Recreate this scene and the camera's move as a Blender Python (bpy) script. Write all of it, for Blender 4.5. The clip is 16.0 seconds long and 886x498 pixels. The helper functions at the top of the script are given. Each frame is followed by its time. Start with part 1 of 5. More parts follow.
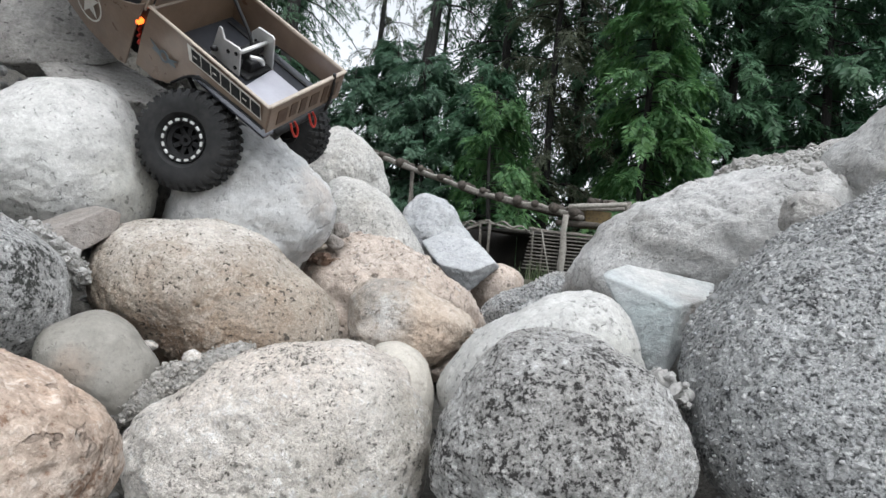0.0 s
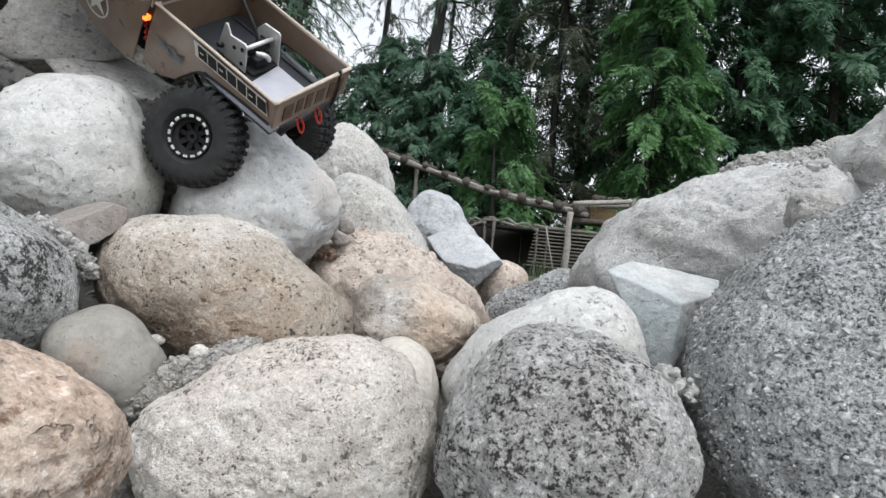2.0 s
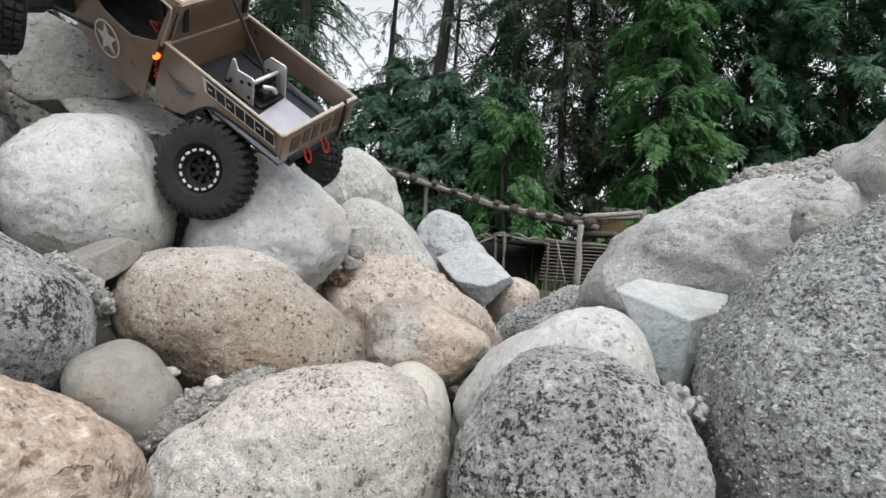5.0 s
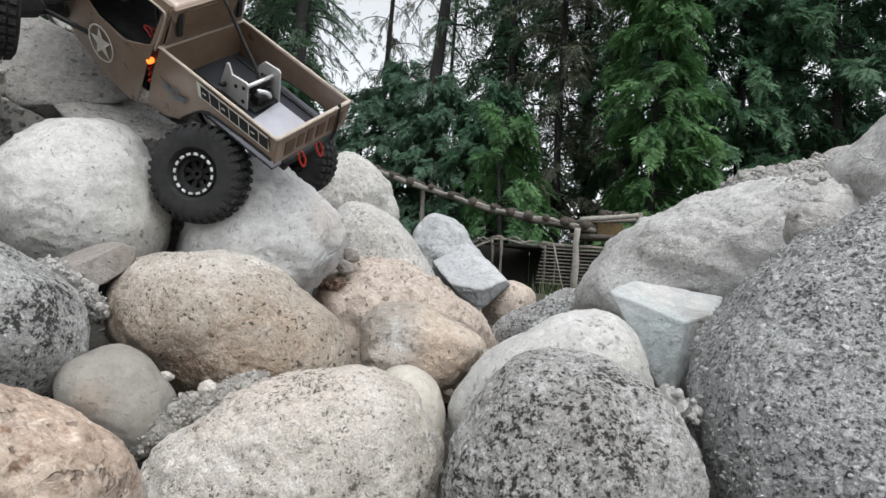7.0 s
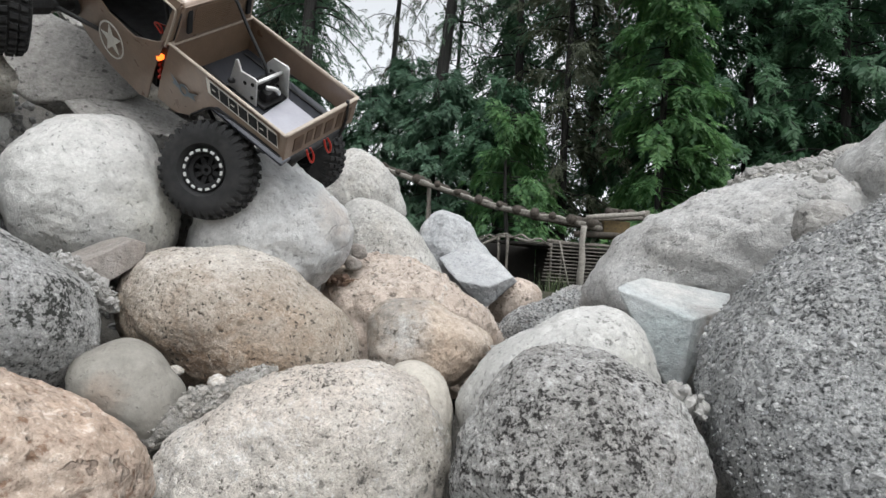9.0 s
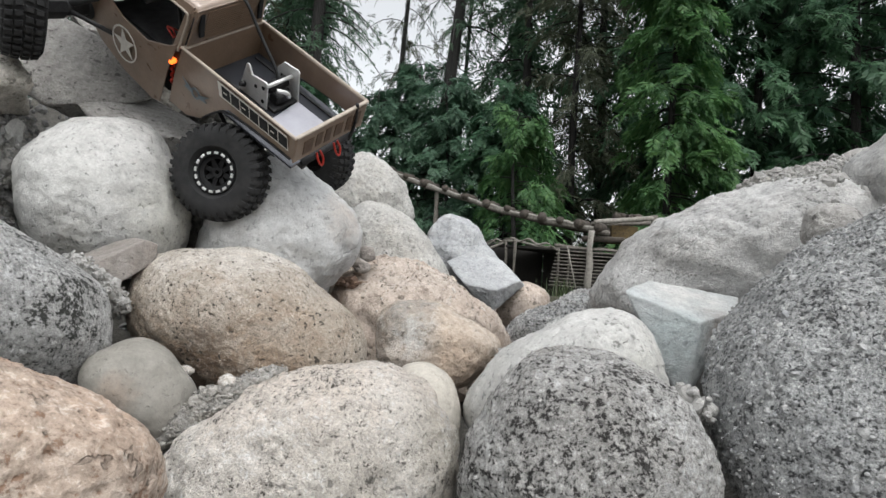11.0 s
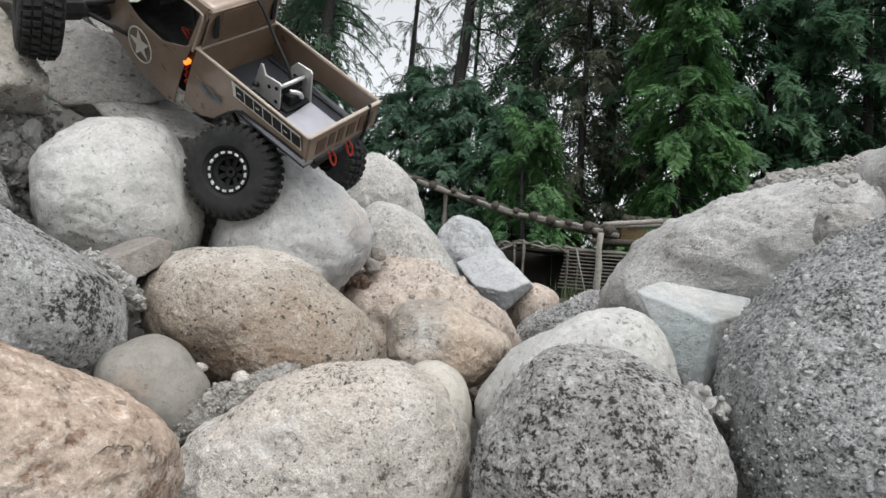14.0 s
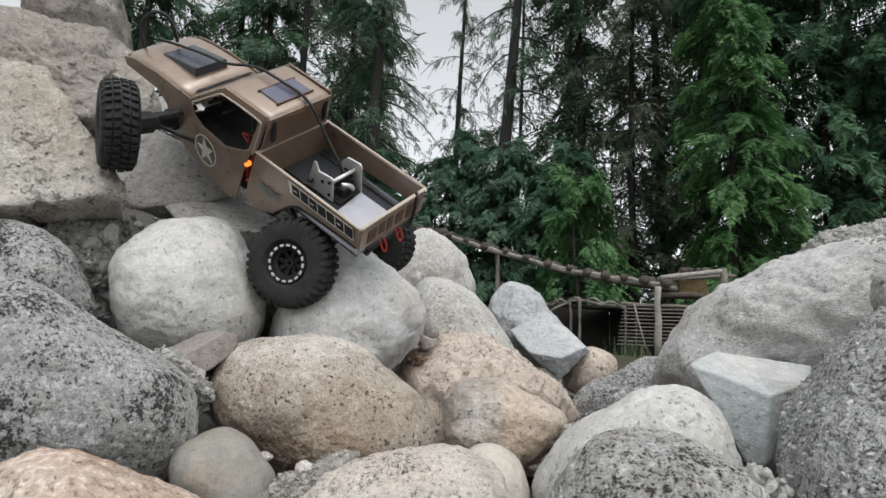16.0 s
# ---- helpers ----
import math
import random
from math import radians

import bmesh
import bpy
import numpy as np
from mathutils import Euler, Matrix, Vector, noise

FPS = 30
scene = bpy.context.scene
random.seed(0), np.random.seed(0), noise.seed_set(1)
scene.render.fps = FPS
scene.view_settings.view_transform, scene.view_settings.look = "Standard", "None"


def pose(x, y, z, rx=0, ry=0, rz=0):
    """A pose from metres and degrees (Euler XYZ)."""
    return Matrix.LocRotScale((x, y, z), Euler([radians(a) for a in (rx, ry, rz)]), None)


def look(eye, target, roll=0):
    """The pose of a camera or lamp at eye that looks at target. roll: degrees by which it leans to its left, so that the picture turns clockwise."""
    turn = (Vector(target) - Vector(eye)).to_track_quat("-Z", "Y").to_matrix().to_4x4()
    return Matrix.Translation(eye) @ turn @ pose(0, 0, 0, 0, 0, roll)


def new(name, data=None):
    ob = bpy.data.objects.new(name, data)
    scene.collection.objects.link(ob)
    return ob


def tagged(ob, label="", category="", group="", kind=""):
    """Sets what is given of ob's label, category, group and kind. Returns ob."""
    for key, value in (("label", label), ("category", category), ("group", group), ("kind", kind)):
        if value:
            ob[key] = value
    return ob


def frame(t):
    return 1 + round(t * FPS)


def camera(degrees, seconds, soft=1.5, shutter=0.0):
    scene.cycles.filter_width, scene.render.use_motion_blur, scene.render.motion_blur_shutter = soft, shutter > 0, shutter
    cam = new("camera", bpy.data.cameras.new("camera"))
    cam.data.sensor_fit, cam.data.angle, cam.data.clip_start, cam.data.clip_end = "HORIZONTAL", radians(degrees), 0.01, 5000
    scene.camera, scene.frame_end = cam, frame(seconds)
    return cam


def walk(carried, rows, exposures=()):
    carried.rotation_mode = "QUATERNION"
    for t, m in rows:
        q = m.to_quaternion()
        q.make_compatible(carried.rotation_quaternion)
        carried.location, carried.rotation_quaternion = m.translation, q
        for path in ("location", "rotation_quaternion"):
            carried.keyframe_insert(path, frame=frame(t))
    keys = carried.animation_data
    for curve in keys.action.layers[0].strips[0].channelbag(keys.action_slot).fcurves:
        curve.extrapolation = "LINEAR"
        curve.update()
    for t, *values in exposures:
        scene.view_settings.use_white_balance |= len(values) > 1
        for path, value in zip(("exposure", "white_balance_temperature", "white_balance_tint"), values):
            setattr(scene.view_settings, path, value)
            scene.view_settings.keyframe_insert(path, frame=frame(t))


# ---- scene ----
from itertools import product

# the camera and its way
cam = camera(70.2, 16.0)
PATH = [
    (0, (0.0000, 0.0000, 0.3500), (-0.0091, 1.9973, 0.4543), 5.01),
    (0.5, (-0.0017, -0.0010, 0.3482), (-0.0164, 1.9965, 0.4473), 5.34),
    (1, (-0.0010, -0.0007, 0.3483), (-0.0207, 1.9970, 0.4428), 5.32),
    (1.5, (-0.0010, -0.0015, 0.3483), (-0.0215, 1.9963, 0.4407), 5.26),
    (2, (-0.0011, -0.0022, 0.3486), (-0.0224, 1.9955, 0.4421), 5.16),
    (2.5, (-0.0004, -0.0057, 0.3511), (-0.0420, 1.9913, 0.4522), 4.75),
    (3, (0.0009, -0.0051, 0.3506), (-0.0433, 1.9917, 0.4541), 4.77),
    (3.5, (0.0020, -0.0056, 0.3512), (-0.0424, 1.9911, 0.4563), 4.61),
    (4, (0.0028, -0.0085, 0.3549), (-0.0485, 1.9873, 0.4739), 3.97),
    (6.5, (0.0068, -0.0141, 0.3600), (-0.0573, 1.9792, 0.5097), 3.14),
    (7, (0.0078, -0.0128, 0.3584), (-0.0483, 1.9806, 0.5109), 3.14),
    (7.5, (0.0062, -0.0143, 0.3589), (-0.0594, 1.9789, 0.5090), 3.08),
    (8, (0.0042, -0.0141, 0.3555), (-0.0663, 1.9796, 0.4970), 3.56),
    (8.5, (0.0053, -0.0149, 0.3560), (-0.0680, 1.9790, 0.4941), 3.41),
    (9, (0.0056, -0.0156, 0.3563), (-0.0684, 1.9778, 0.5002), 3.37),
    (11.5, (0.0036, -0.0206, 0.3518), (-0.1006, 1.9705, 0.5087), 3.80),
    (12, (0.0032, -0.0214, 0.3511), (-0.1043, 1.9696, 0.5067), 3.93),
    (12.5, (0.0035, -0.0216, 0.3516), (-0.1063, 1.9691, 0.5095), 3.76),
    (13, (0.0015, -0.0221, 0.3499), (-0.1109, 1.9678, 0.5153), 3.66),
    (13.5, (0.0011, -0.0223, 0.3491), (-0.1160, 1.9673, 0.5161), 3.79),
    (14, (0.0003, -0.0230, 0.3484), (-0.1231, 1.9665, 0.5116), 3.92),
    (14.5, (0.0009, -0.0280, 0.3529), (-0.1485, 1.9589, 0.5258), 3.18),
    (15, (0.0041, -0.0302, 0.3599), (-0.1601, 1.9513, 0.5762), 2.05),
    (15.5, (0.0059, -0.0444, 0.3660), (-0.2397, 1.9200, 0.6509), 1.48),
    (16, (0.0096, -0.0547, 0.3778), (-0.2904, 1.8939, 0.7139), 1.68),
]
walk(cam, [(t, look(eye, target, roll)) for t, eye, target, roll in PATH], [(0.0, 0.48, 6150, 8.5), (2.5, 0.47, 6170, 8.5), (4.0, 0.38, 6300, 8.5), (9.0, 0.36, 6320, 8.5), (11.5, 0.30, 6380, 8.5), (14.0, 0.29, 6380, 8.5), (16.0, 0.19, 6400, 8.5)])

# ---- light: an overcast day, soft light from a high, veiled sun ----
SUN_UP, SUN_TURN = radians(55), radians(157)
world = bpy.data.worlds.new("overcast_sky")
scene.world = world
world.use_nodes = True
wn, wl = world.node_tree.nodes, world.node_tree.links
sky = wn.new("ShaderNodeTexSky")
sky.sky_type, sky.sun_disc, sky.sun_elevation, sky.sun_rotation = "NISHITA", False, SUN_UP, SUN_TURN
sky.dust_density, sky.air_density = 4.0, 1.0
veil = wn.new("ShaderNodeHueSaturation")
veil.inputs["Saturation"].default_value = 0.10
wl.new(sky.outputs[0], veil.inputs["Color"])
wl.new(veil.outputs[0], wn["Background"].inputs["Color"])
wn["Background"].inputs["Strength"].default_value = 0.225
sun = new("sun", bpy.data.lights.new("sun", "SUN"))
sun.data.energy, sun.data.angle, sun.data.color = 0.22, radians(60), (1.0, 0.98, 0.96)
sun.matrix_world = look((0.9, -1.2, 6), (0.0, 1.0, 0))

# ---- materials ----
class Graph:
    """A small helper to wire the nodes of one material."""
    def __init__(self, name, rough=0.8, metal=0.0):
        self.mat = bpy.data.materials.new(name)
        self.mat.use_nodes = True
        self.n, self.l = self.mat.node_tree.nodes, self.mat.node_tree.links
        self.bsdf = self.n["Principled BSDF"]
        self.bsdf.inputs["Roughness"].default_value = rough
        self.bsdf.inputs["Metallic"].default_value = metal
        self.coord = self.n.new("ShaderNodeTexCoord").outputs["Object"]

    def put(self, socket, value):
        if hasattr(value, "is_output"):
            self.l.new(value, socket)
        else:
            socket.default_value = value

    def noise(self, scale, detail=4.0, rough=0.6, shift=0.0, warp=0.0):
        t = self.n.new("ShaderNodeTexNoise")
        t.inputs["Scale"].default_value, t.inputs["Detail"].default_value = scale, detail
        t.inputs["Roughness"].default_value, t.inputs["Distortion"].default_value = rough, warp
        at = self.n.new("ShaderNodeMapping")
        at.inputs["Location"].default_value = (shift, shift * 1.7, -shift)
        self.l.new(self.coord, at.inputs["Vector"])
        self.l.new(at.outputs[0], t.inputs["Vector"])
        return t.outputs["Fac"]

    def cells(self, scale, out="Distance", feature="F1"):
        t = self.n.new("ShaderNodeTexVoronoi")
        t.feature = feature
        t.inputs["Scale"].default_value = scale
        self.l.new(self.coord, t.inputs["Vector"])
        return t.outputs[out]

    def ramp(self, value, *stops):
        r = self.n.new("ShaderNodeValToRGB").color_ramp
        node = self.n[-1]
        while len(r.elements) < len(stops):
            r.elements.new(0.5)
        for e, (p, c) in zip(r.elements, stops):
            e.position = p
            e.color = (c, c, c, 1) if not hasattr(c, "__len__") else (*c, 1)
        self.l.new(value, node.inputs[0])
        return node.outputs[0]

    def mix(self, fac, a, b, how="MIX"):
        m = self.n.new("ShaderNodeMix")
        m.data_type, m.blend_type = "RGBA", how
        self.put(m.inputs[0], fac)
        for i, c in ((6, a), (7, b)):
            self.put(m.inputs[i], (*c, 1) if isinstance(c, tuple) else c)
        return m.outputs[2]

    def math(self, how, a, b):
        m = self.n.new("ShaderNodeMath")
        m.operation = how
        self.put(m.inputs[0], a)
        self.put(m.inputs[1], b)
        return m.outputs[0]

    def bump(self, height, depth, before=None):
        b = self.n.new("ShaderNodeBump")
        b.inputs["Strength"].default_value, b.inputs["Distance"].default_value = 1.0, depth
        self.l.new(height, b.inputs["Height"])
        if before is not None:
            self.l.new(before, b.inputs["Normal"])
        return b.outputs[0]

    def done(self, colour, normal=None, rough=None):
        self.put(self.bsdf.inputs["Base Color"], (*colour, 1) if isinstance(colour, tuple) else colour)
        if normal is not None:
            self.l.new(normal, self.bsdf.inputs["Normal"])
        if rough is not None:
            self.put(self.bsdf.inputs["Roughness"], rough)
        return self.mat


def stone(name, pale, dull, dark, grain=170.0, specks=0.2, stain=None, stained=0.4, pits=0.0, grit=0.6, shift=0.0, patchy=0.5, pit_scale=210, spots=(), cracks=0.0, speck=None):
    """Weathered stone: drifting tones and stains, and irregular crystals, of which a share (specks) is dark, crowding in patches."""
    g = Graph(name, 0.88)
    colour = g.mix(g.ramp(g.noise(7, 6, 0.62, shift), (0.36, 0.0), (0.66, 1.0)), pale, dull)
    if stain:
        colour = g.mix(g.ramp(g.noise(4.2, 5, 0.65, shift + 3, 0.6), (0.62 - stained * 0.35, 0.0), (0.80 - stained * 0.2, 0.85)), colour, stain)
    plain_coord = g.coord
    # stains and other tone patches with a place of their own on the stone: (centre, radius, colour, strength)
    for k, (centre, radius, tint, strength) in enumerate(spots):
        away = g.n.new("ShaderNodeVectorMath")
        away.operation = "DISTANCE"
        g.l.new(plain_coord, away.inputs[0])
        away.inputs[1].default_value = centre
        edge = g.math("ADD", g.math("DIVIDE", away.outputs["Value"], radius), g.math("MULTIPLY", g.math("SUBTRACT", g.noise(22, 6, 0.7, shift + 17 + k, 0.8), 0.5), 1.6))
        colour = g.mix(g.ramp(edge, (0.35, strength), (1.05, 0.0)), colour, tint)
    # dark minerals in crowds and clots, pale crystals between them
    size = speck or grain * 0.42
    crowd = g.math("MULTIPLY", g.math("SUBTRACT", g.noise(17, 4, 0.65, shift + 9), 0.5), patchy * 0.36)
    tone = g.math("ADD", g.math("MULTIPLY", g.noise(size, 3, 0.66, shift + 5, 0.5), 0.55), g.math("MULTIPLY", g.noise(size * 2.4, 3, 0.65, shift + 7), 0.45))
    tone = g.math("ADD", tone, crowd)
    lo = 0.335 + 0.23 * specks
    colour = g.mix(g.ramp(g.noise(48, 5, 0.65, shift + 11), (0.36, 0.0), (0.62, 0.55)), colour, tuple(0.74 * c for c in dull))
    colour = g.mix(g.ramp(tone, (0.54, 0.0), (0.66, min(0.75, 0.12 + 1.6 * specks))), colour, tuple(min(0.82, 1.28 * c) for c in pale))
    colour = g.mix(g.ramp(tone, (lo, 0.6), (lo + 0.10, 0.0)), colour, tuple(0.55 * c for c in dull))
    colour = g.mix(g.ramp(tone, (lo - 0.05, 0.95), (lo + 0.015, 0.0)), colour, dark)
    colour = g.mix(min(0.7, 0.2 + 0.17 * grit), colour, g.ramp(g.noise(grain * 2.6, 3, 0.7, shift + 13), (0.28, 0.66), (0.72, 1.22)), "MULTIPLY")
    colour = g.mix(min(0.85, 0.25 + 0.22 * grit), colour, g.ramp(g.noise(size * 1.35, 5, 0.78, shift + 15), (0.30, 0.55), (0.68, 1.30)), "MULTIPLY")
    normal = g.bump(g.noise(24, 5, 0.55, shift + 1), 0.0045 + 0.0025 * min(2.0, grit))
    normal = g.bump(tone, 0.0028 * grit, normal)
    normal = g.bump(g.noise(grain * 1.6, 4, 0.7, shift + 2), 0.0018 * grit, normal)
    if pits:
        hole = g.ramp(g.math("ADD", g.noise(pit_scale * 0.75, 2, 0.5, shift + 19, 0.3), g.math("MULTIPLY", g.math("SUBTRACT", g.noise(9, 4, 0.6, shift + 23), 0.5), 0.30)), (0.31, 0.0), (0.355, 1.0))
        colour = g.mix(g.math("MULTIPLY", g.math("SUBTRACT", 1.0, hole), 0.9 * min(1.0, pits)), colour, tuple(0.16 * c for c in dull))
        normal = g.bump(hole, 0.45 / pit_scale * pits, normal)
    if cracks:
        bent = g.n.new("ShaderNodeVectorMath")
        bent.operation = "MULTIPLY_ADD"
        sway = g.n.new("ShaderNodeTexNoise")
        sway.inputs["Scale"].default_value, sway.inputs["Detail"].default_value = 14.0, 6.0
        g.l.new(plain_coord, sway.inputs["Vector"])
        g.l.new(sway.outputs["Color"], bent.inputs[0])
        bent.inputs[1].default_value = (0.12,) * 3
        g.l.new(plain_coord, bent.inputs[2])
        g.coord = bent.outputs[0]
        line = g.cells(13.0, "Distance", "DISTANCE_TO_EDGE")
        g.coord = plain_coord
        where = g.ramp(g.noise(9, 3, 0.5, shift + 31), (0.50 - 0.12 * cracks, 0.0), (0.60, 1.0))
        split = g.math("MULTIPLY", g.ramp(line, (0.0, 1.0), (0.022, 0.0)), where)
        colour = g.mix(g.math("MULTIPLY", split, 0.5 * min(1.0, cracks)), colour, tuple(0.30 * c for c in dull))
        normal = g.bump(g.math("SUBTRACT", 1.0, split), 0.004 * cracks, normal)
    return g.done(colour, normal, g.ramp(g.noise(40, 3), (0.3, 0.8), (0.7, 0.97)))


M_WHITE = stone("white_stone", (0.60, 0.592, 0.572), (0.49, 0.482, 0.462), (0.19, 0.185, 0.17), 300, 0.10, (0.43, 0.425, 0.40), 0.48, 0.5, 0.5, 0, 0.7, 190,
                (((0.10, -0.09, -0.01), 0.085, (0.47, 0.46, 0.40), 0.7), ((-0.04, -0.12, -0.09), 0.07, (0.36, 0.34, 0.29), 0.6)))
M_PEAK = stone("blue_veined_white_stone", (0.67, 0.665, 0.655), (0.57, 0.57, 0.565), (0.18, 0.18, 0.18), 300, 0.05, (0.42, 0.425, 0.43), 0.46, 0.3, 0.5, 70, 0.5, 170,
               (((0.10, -0.08, 0.03), 0.06, (0.47, 0.37, 0.29), 0.5), ((0.10, -0.09, -0.07), 0.07, (0.36, 0.365, 0.37), 0.7)), 0.4)
# pinkish top, darker greenish-brown patch on the right rim
M_PALE = stone("pale_granite", (0.82, 0.765, 0.705), (0.71, 0.655, 0.59), (0.07, 0.058, 0.048), 350, 0.30, (0.47, 0.40, 0.325), 0.42, 0.7, 1.5, 4, 1.1, 170,
               (((0.12, -0.05, 0.08), 0.07, (0.50, 0.40, 0.32), 0.5), ((-0.02, -0.06, 0.11), 0.13, (0.68, 0.585, 0.50), 0.75), ((0.14, -0.07, 0.02), 0.07, (0.40, 0.36, 0.29), 0.75), ((0.03, -0.09, -0.02), 0.06, (0.47, 0.44, 0.38), 0.6)), speck=170)
# paler patch on the upper right, darker one mid front
M_SPECK = stone("speckled_granite", (0.80, 0.785, 0.76), (0.64, 0.62, 0.59), (0.022, 0.018, 0.016), 330, 0.56, (0.34, 0.31, 0.28), 0.3, 0.5, 3.0, 8, 1.1, 120,
                (((0.07, -0.04, 0.07), 0.08, (0.78, 0.765, 0.74), 0.7), ((-0.01, -0.10, 0.01), 0.07, (0.42, 0.39, 0.36), 0.5)), speck=140)
M_GREY = stone("grey_granite", (0.80, 0.79, 0.77), (0.66, 0.65, 0.635), (0.026, 0.028, 0.022), 330, 0.50, (0.26, 0.26, 0.235), 0.25, 0.5, 3.0, 12, 1.5, 140,
               (((0.06, -0.05, 0.10), 0.10, (0.70, 0.695, 0.68), 0.7), ((0.04, -0.11, -0.05), 0.08, (0.31, 0.31, 0.29), 0.55)), speck=150)
M_BANK = stone("mottled_blue_grey_stone", (0.60, 0.595, 0.58), (0.46, 0.455, 0.445), (0.14, 0.137, 0.13), 280, 0.18, (0.44, 0.425, 0.40), 0.45, 0.3, 1.1, 60, 1.2, 200, (), 0.3)
# grey-white patch at the top, browner lower half, dark brown stain between
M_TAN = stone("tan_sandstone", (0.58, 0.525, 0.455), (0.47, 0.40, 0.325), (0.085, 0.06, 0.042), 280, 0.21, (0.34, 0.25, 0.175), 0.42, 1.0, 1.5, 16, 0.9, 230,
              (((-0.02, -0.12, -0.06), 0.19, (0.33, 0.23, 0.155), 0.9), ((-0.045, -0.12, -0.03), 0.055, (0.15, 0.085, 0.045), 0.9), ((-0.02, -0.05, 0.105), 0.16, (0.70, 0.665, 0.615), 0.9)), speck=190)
M_PINK = stone("pink_granite", (0.60, 0.535, 0.475), (0.48, 0.37, 0.29), (0.22, 0.135, 0.09), 300, 0.34, (0.47, 0.30, 0.205), 0.5, 0.4, 0.9, 20, 1.0, 110,
               (((-0.01, 0.0, 0.085), 0.075, (0.45, 0.22, 0.115), 0.75),), speck=110)
M_APRICOT = stone("apricot_stone", (0.58, 0.51, 0.45), (0.49, 0.405, 0.34), (0.15, 0.11, 0.08), 230, 0.14, (0.40, 0.28, 0.20), 0.38, 0.7, 1.2, 24, 1.2, 110, (((-0.16, -0.09, 0.06), 0.07, (0.30, 0.17, 0.105), 0.7),), 0.45)
M_CREAM = stone("smooth_cream_stone", (0.52, 0.485, 0.43), (0.46, 0.425, 0.37), (0.33, 0.32, 0.27), 380, 0.0, (0.46, 0.42, 0.36), 0.35, 0.15, 0.4, 75, 0.3)
M_STREAK = stone("pinkish_tan_stone_with_grey_streaks", (0.57, 0.505, 0.435), (0.48, 0.385, 0.30), (0.20, 0.17, 0.14), 230, 0.15, (0.42, 0.41, 0.395), 0.36, 0.5, 1.2, 27, 0.6, 130,
                 (((-0.05, -0.05, 0.05), 0.06, (0.25, 0.25, 0.24), 0.85), ((-0.03, -0.075, 0.01), 0.035, (0.62, 0.62, 0.60), 0.7), ((0.03, -0.07, -0.03), 0.06, (0.45, 0.31, 0.21), 0.6)))
M_EGG = stone("smooth_grey_stone", (0.27, 0.255, 0.228), (0.235, 0.22, 0.193), (0.21, 0.19, 0.16), 420, 0.0, (0.24, 0.22, 0.185), 0.35, 0.15, 0.06, 28, 0.2, 160,
              (((-0.02, -0.055, -0.005), 0.030, (0.30, 0.22, 0.165), 0.6),))
M_SLATE = stone("blue_grey_rock", (0.50, 0.505, 0.505), (0.38, 0.387, 0.395), (0.20, 0.20, 0.202), 260, 0.06, (0.42, 0.405, 0.38), 0.35, 0.3, 0.7, 32, 0.9, 160, (), 0.3)
M_SLAB = stone("weathered_slab", (0.50, 0.482, 0.455), (0.37, 0.352, 0.33), (0.11, 0.106, 0.096), 230, 0.14, (0.31, 0.305, 0.295), 0.48, 0.7, 1.5, 36, 1.2, 110, (), 0.15)
# a patch for each face: pale top, blue-green left, dark brown right
M_WEDGE = stone("blue_grey_wedge_rock", (0.52, 0.54, 0.535), (0.42, 0.44, 0.44), (0.20, 0.20, 0.20), 260, 0.05, (0.38, 0.37, 0.35), 0.3, 0.2, 0.7, 34, 0.8, 160,
                (((-0.006, 0.02, 0.040), 0.075, (0.50, 0.488, 0.465), 0.9), ((-0.013, -0.045, -0.021), 0.05, (0.42, 0.48, 0.475), 0.7), ((0.045, -0.015, -0.012), 0.045, (0.24, 0.21, 0.185), 0.95)), 0.2)
M_CREST = stone("pale_crest_granite", (0.66, 0.645, 0.615), (0.55, 0.535, 0.505), (0.10, 0.094, 0.085), 330, 0.22, (0.46, 0.43, 0.375), 0.35, 0.5, 1.5, 6, 0.8, 190)
M_BROWN = stone("brown_grey_rock", (0.38, 0.352, 0.318), (0.29, 0.26, 0.228), (0.10, 0.09, 0.075), 220, 0.20, (0.30, 0.235, 0.18), 0.45, 0.5, 1.6, 39, 1.0, 120, (), 0.2)
M_CHIP = stone("brown_grey_slab", (0.37, 0.345, 0.325), (0.27, 0.245, 0.223), (0.12, 0.10, 0.085), 240, 0.10, (0.21, 0.168, 0.14), 0.5, 0.4, 0.9, 38, 0.5)
M_CRUST = stone("crusted_conglomerate", (0.46, 0.445, 0.415), (0.33, 0.32, 0.295), (0.06, 0.057, 0.05), 130, 0.34, (0.43, 0.38, 0.30), 0.4, 0.4, 2.6, 40, 0.9)
M_RUBBLE = stone("crumbled_grey_rock", (0.46, 0.44, 0.41), (0.34, 0.323, 0.30), (0.12, 0.115, 0.11), 170, 0.22, (0.31, 0.305, 0.285), 0.4, 0.5, 2.4, 42, 0.8, 120)
M_SLOPE = stone("gravelly_granite", (0.62, 0.62, 0.61), (0.48, 0.482, 0.478), (0.038, 0.039, 0.040), 260, 0.53, (0.36, 0.375, 0.39), 0.25, 0.8, 2.4, 44, 0.5, 170, speck=155)
M_YELLOW = stone("yellowed_rock", (0.56, 0.53, 0.48), (0.45, 0.42, 0.37), (0.09, 0.086, 0.066), 200, 0.20, (0.33, 0.28, 0.205), 0.38, 0.6, 1.7, 48, 1.0, 110, (), 0.25)
M_SOIL = stone("grey_dirt", (0.25, 0.245, 0.23), (0.16, 0.155, 0.14), (0.04, 0.037, 0.032), 160, 0.35, (0.14, 0.125, 0.10), 0.4, 0.0, 2.2, 52, 0.8)


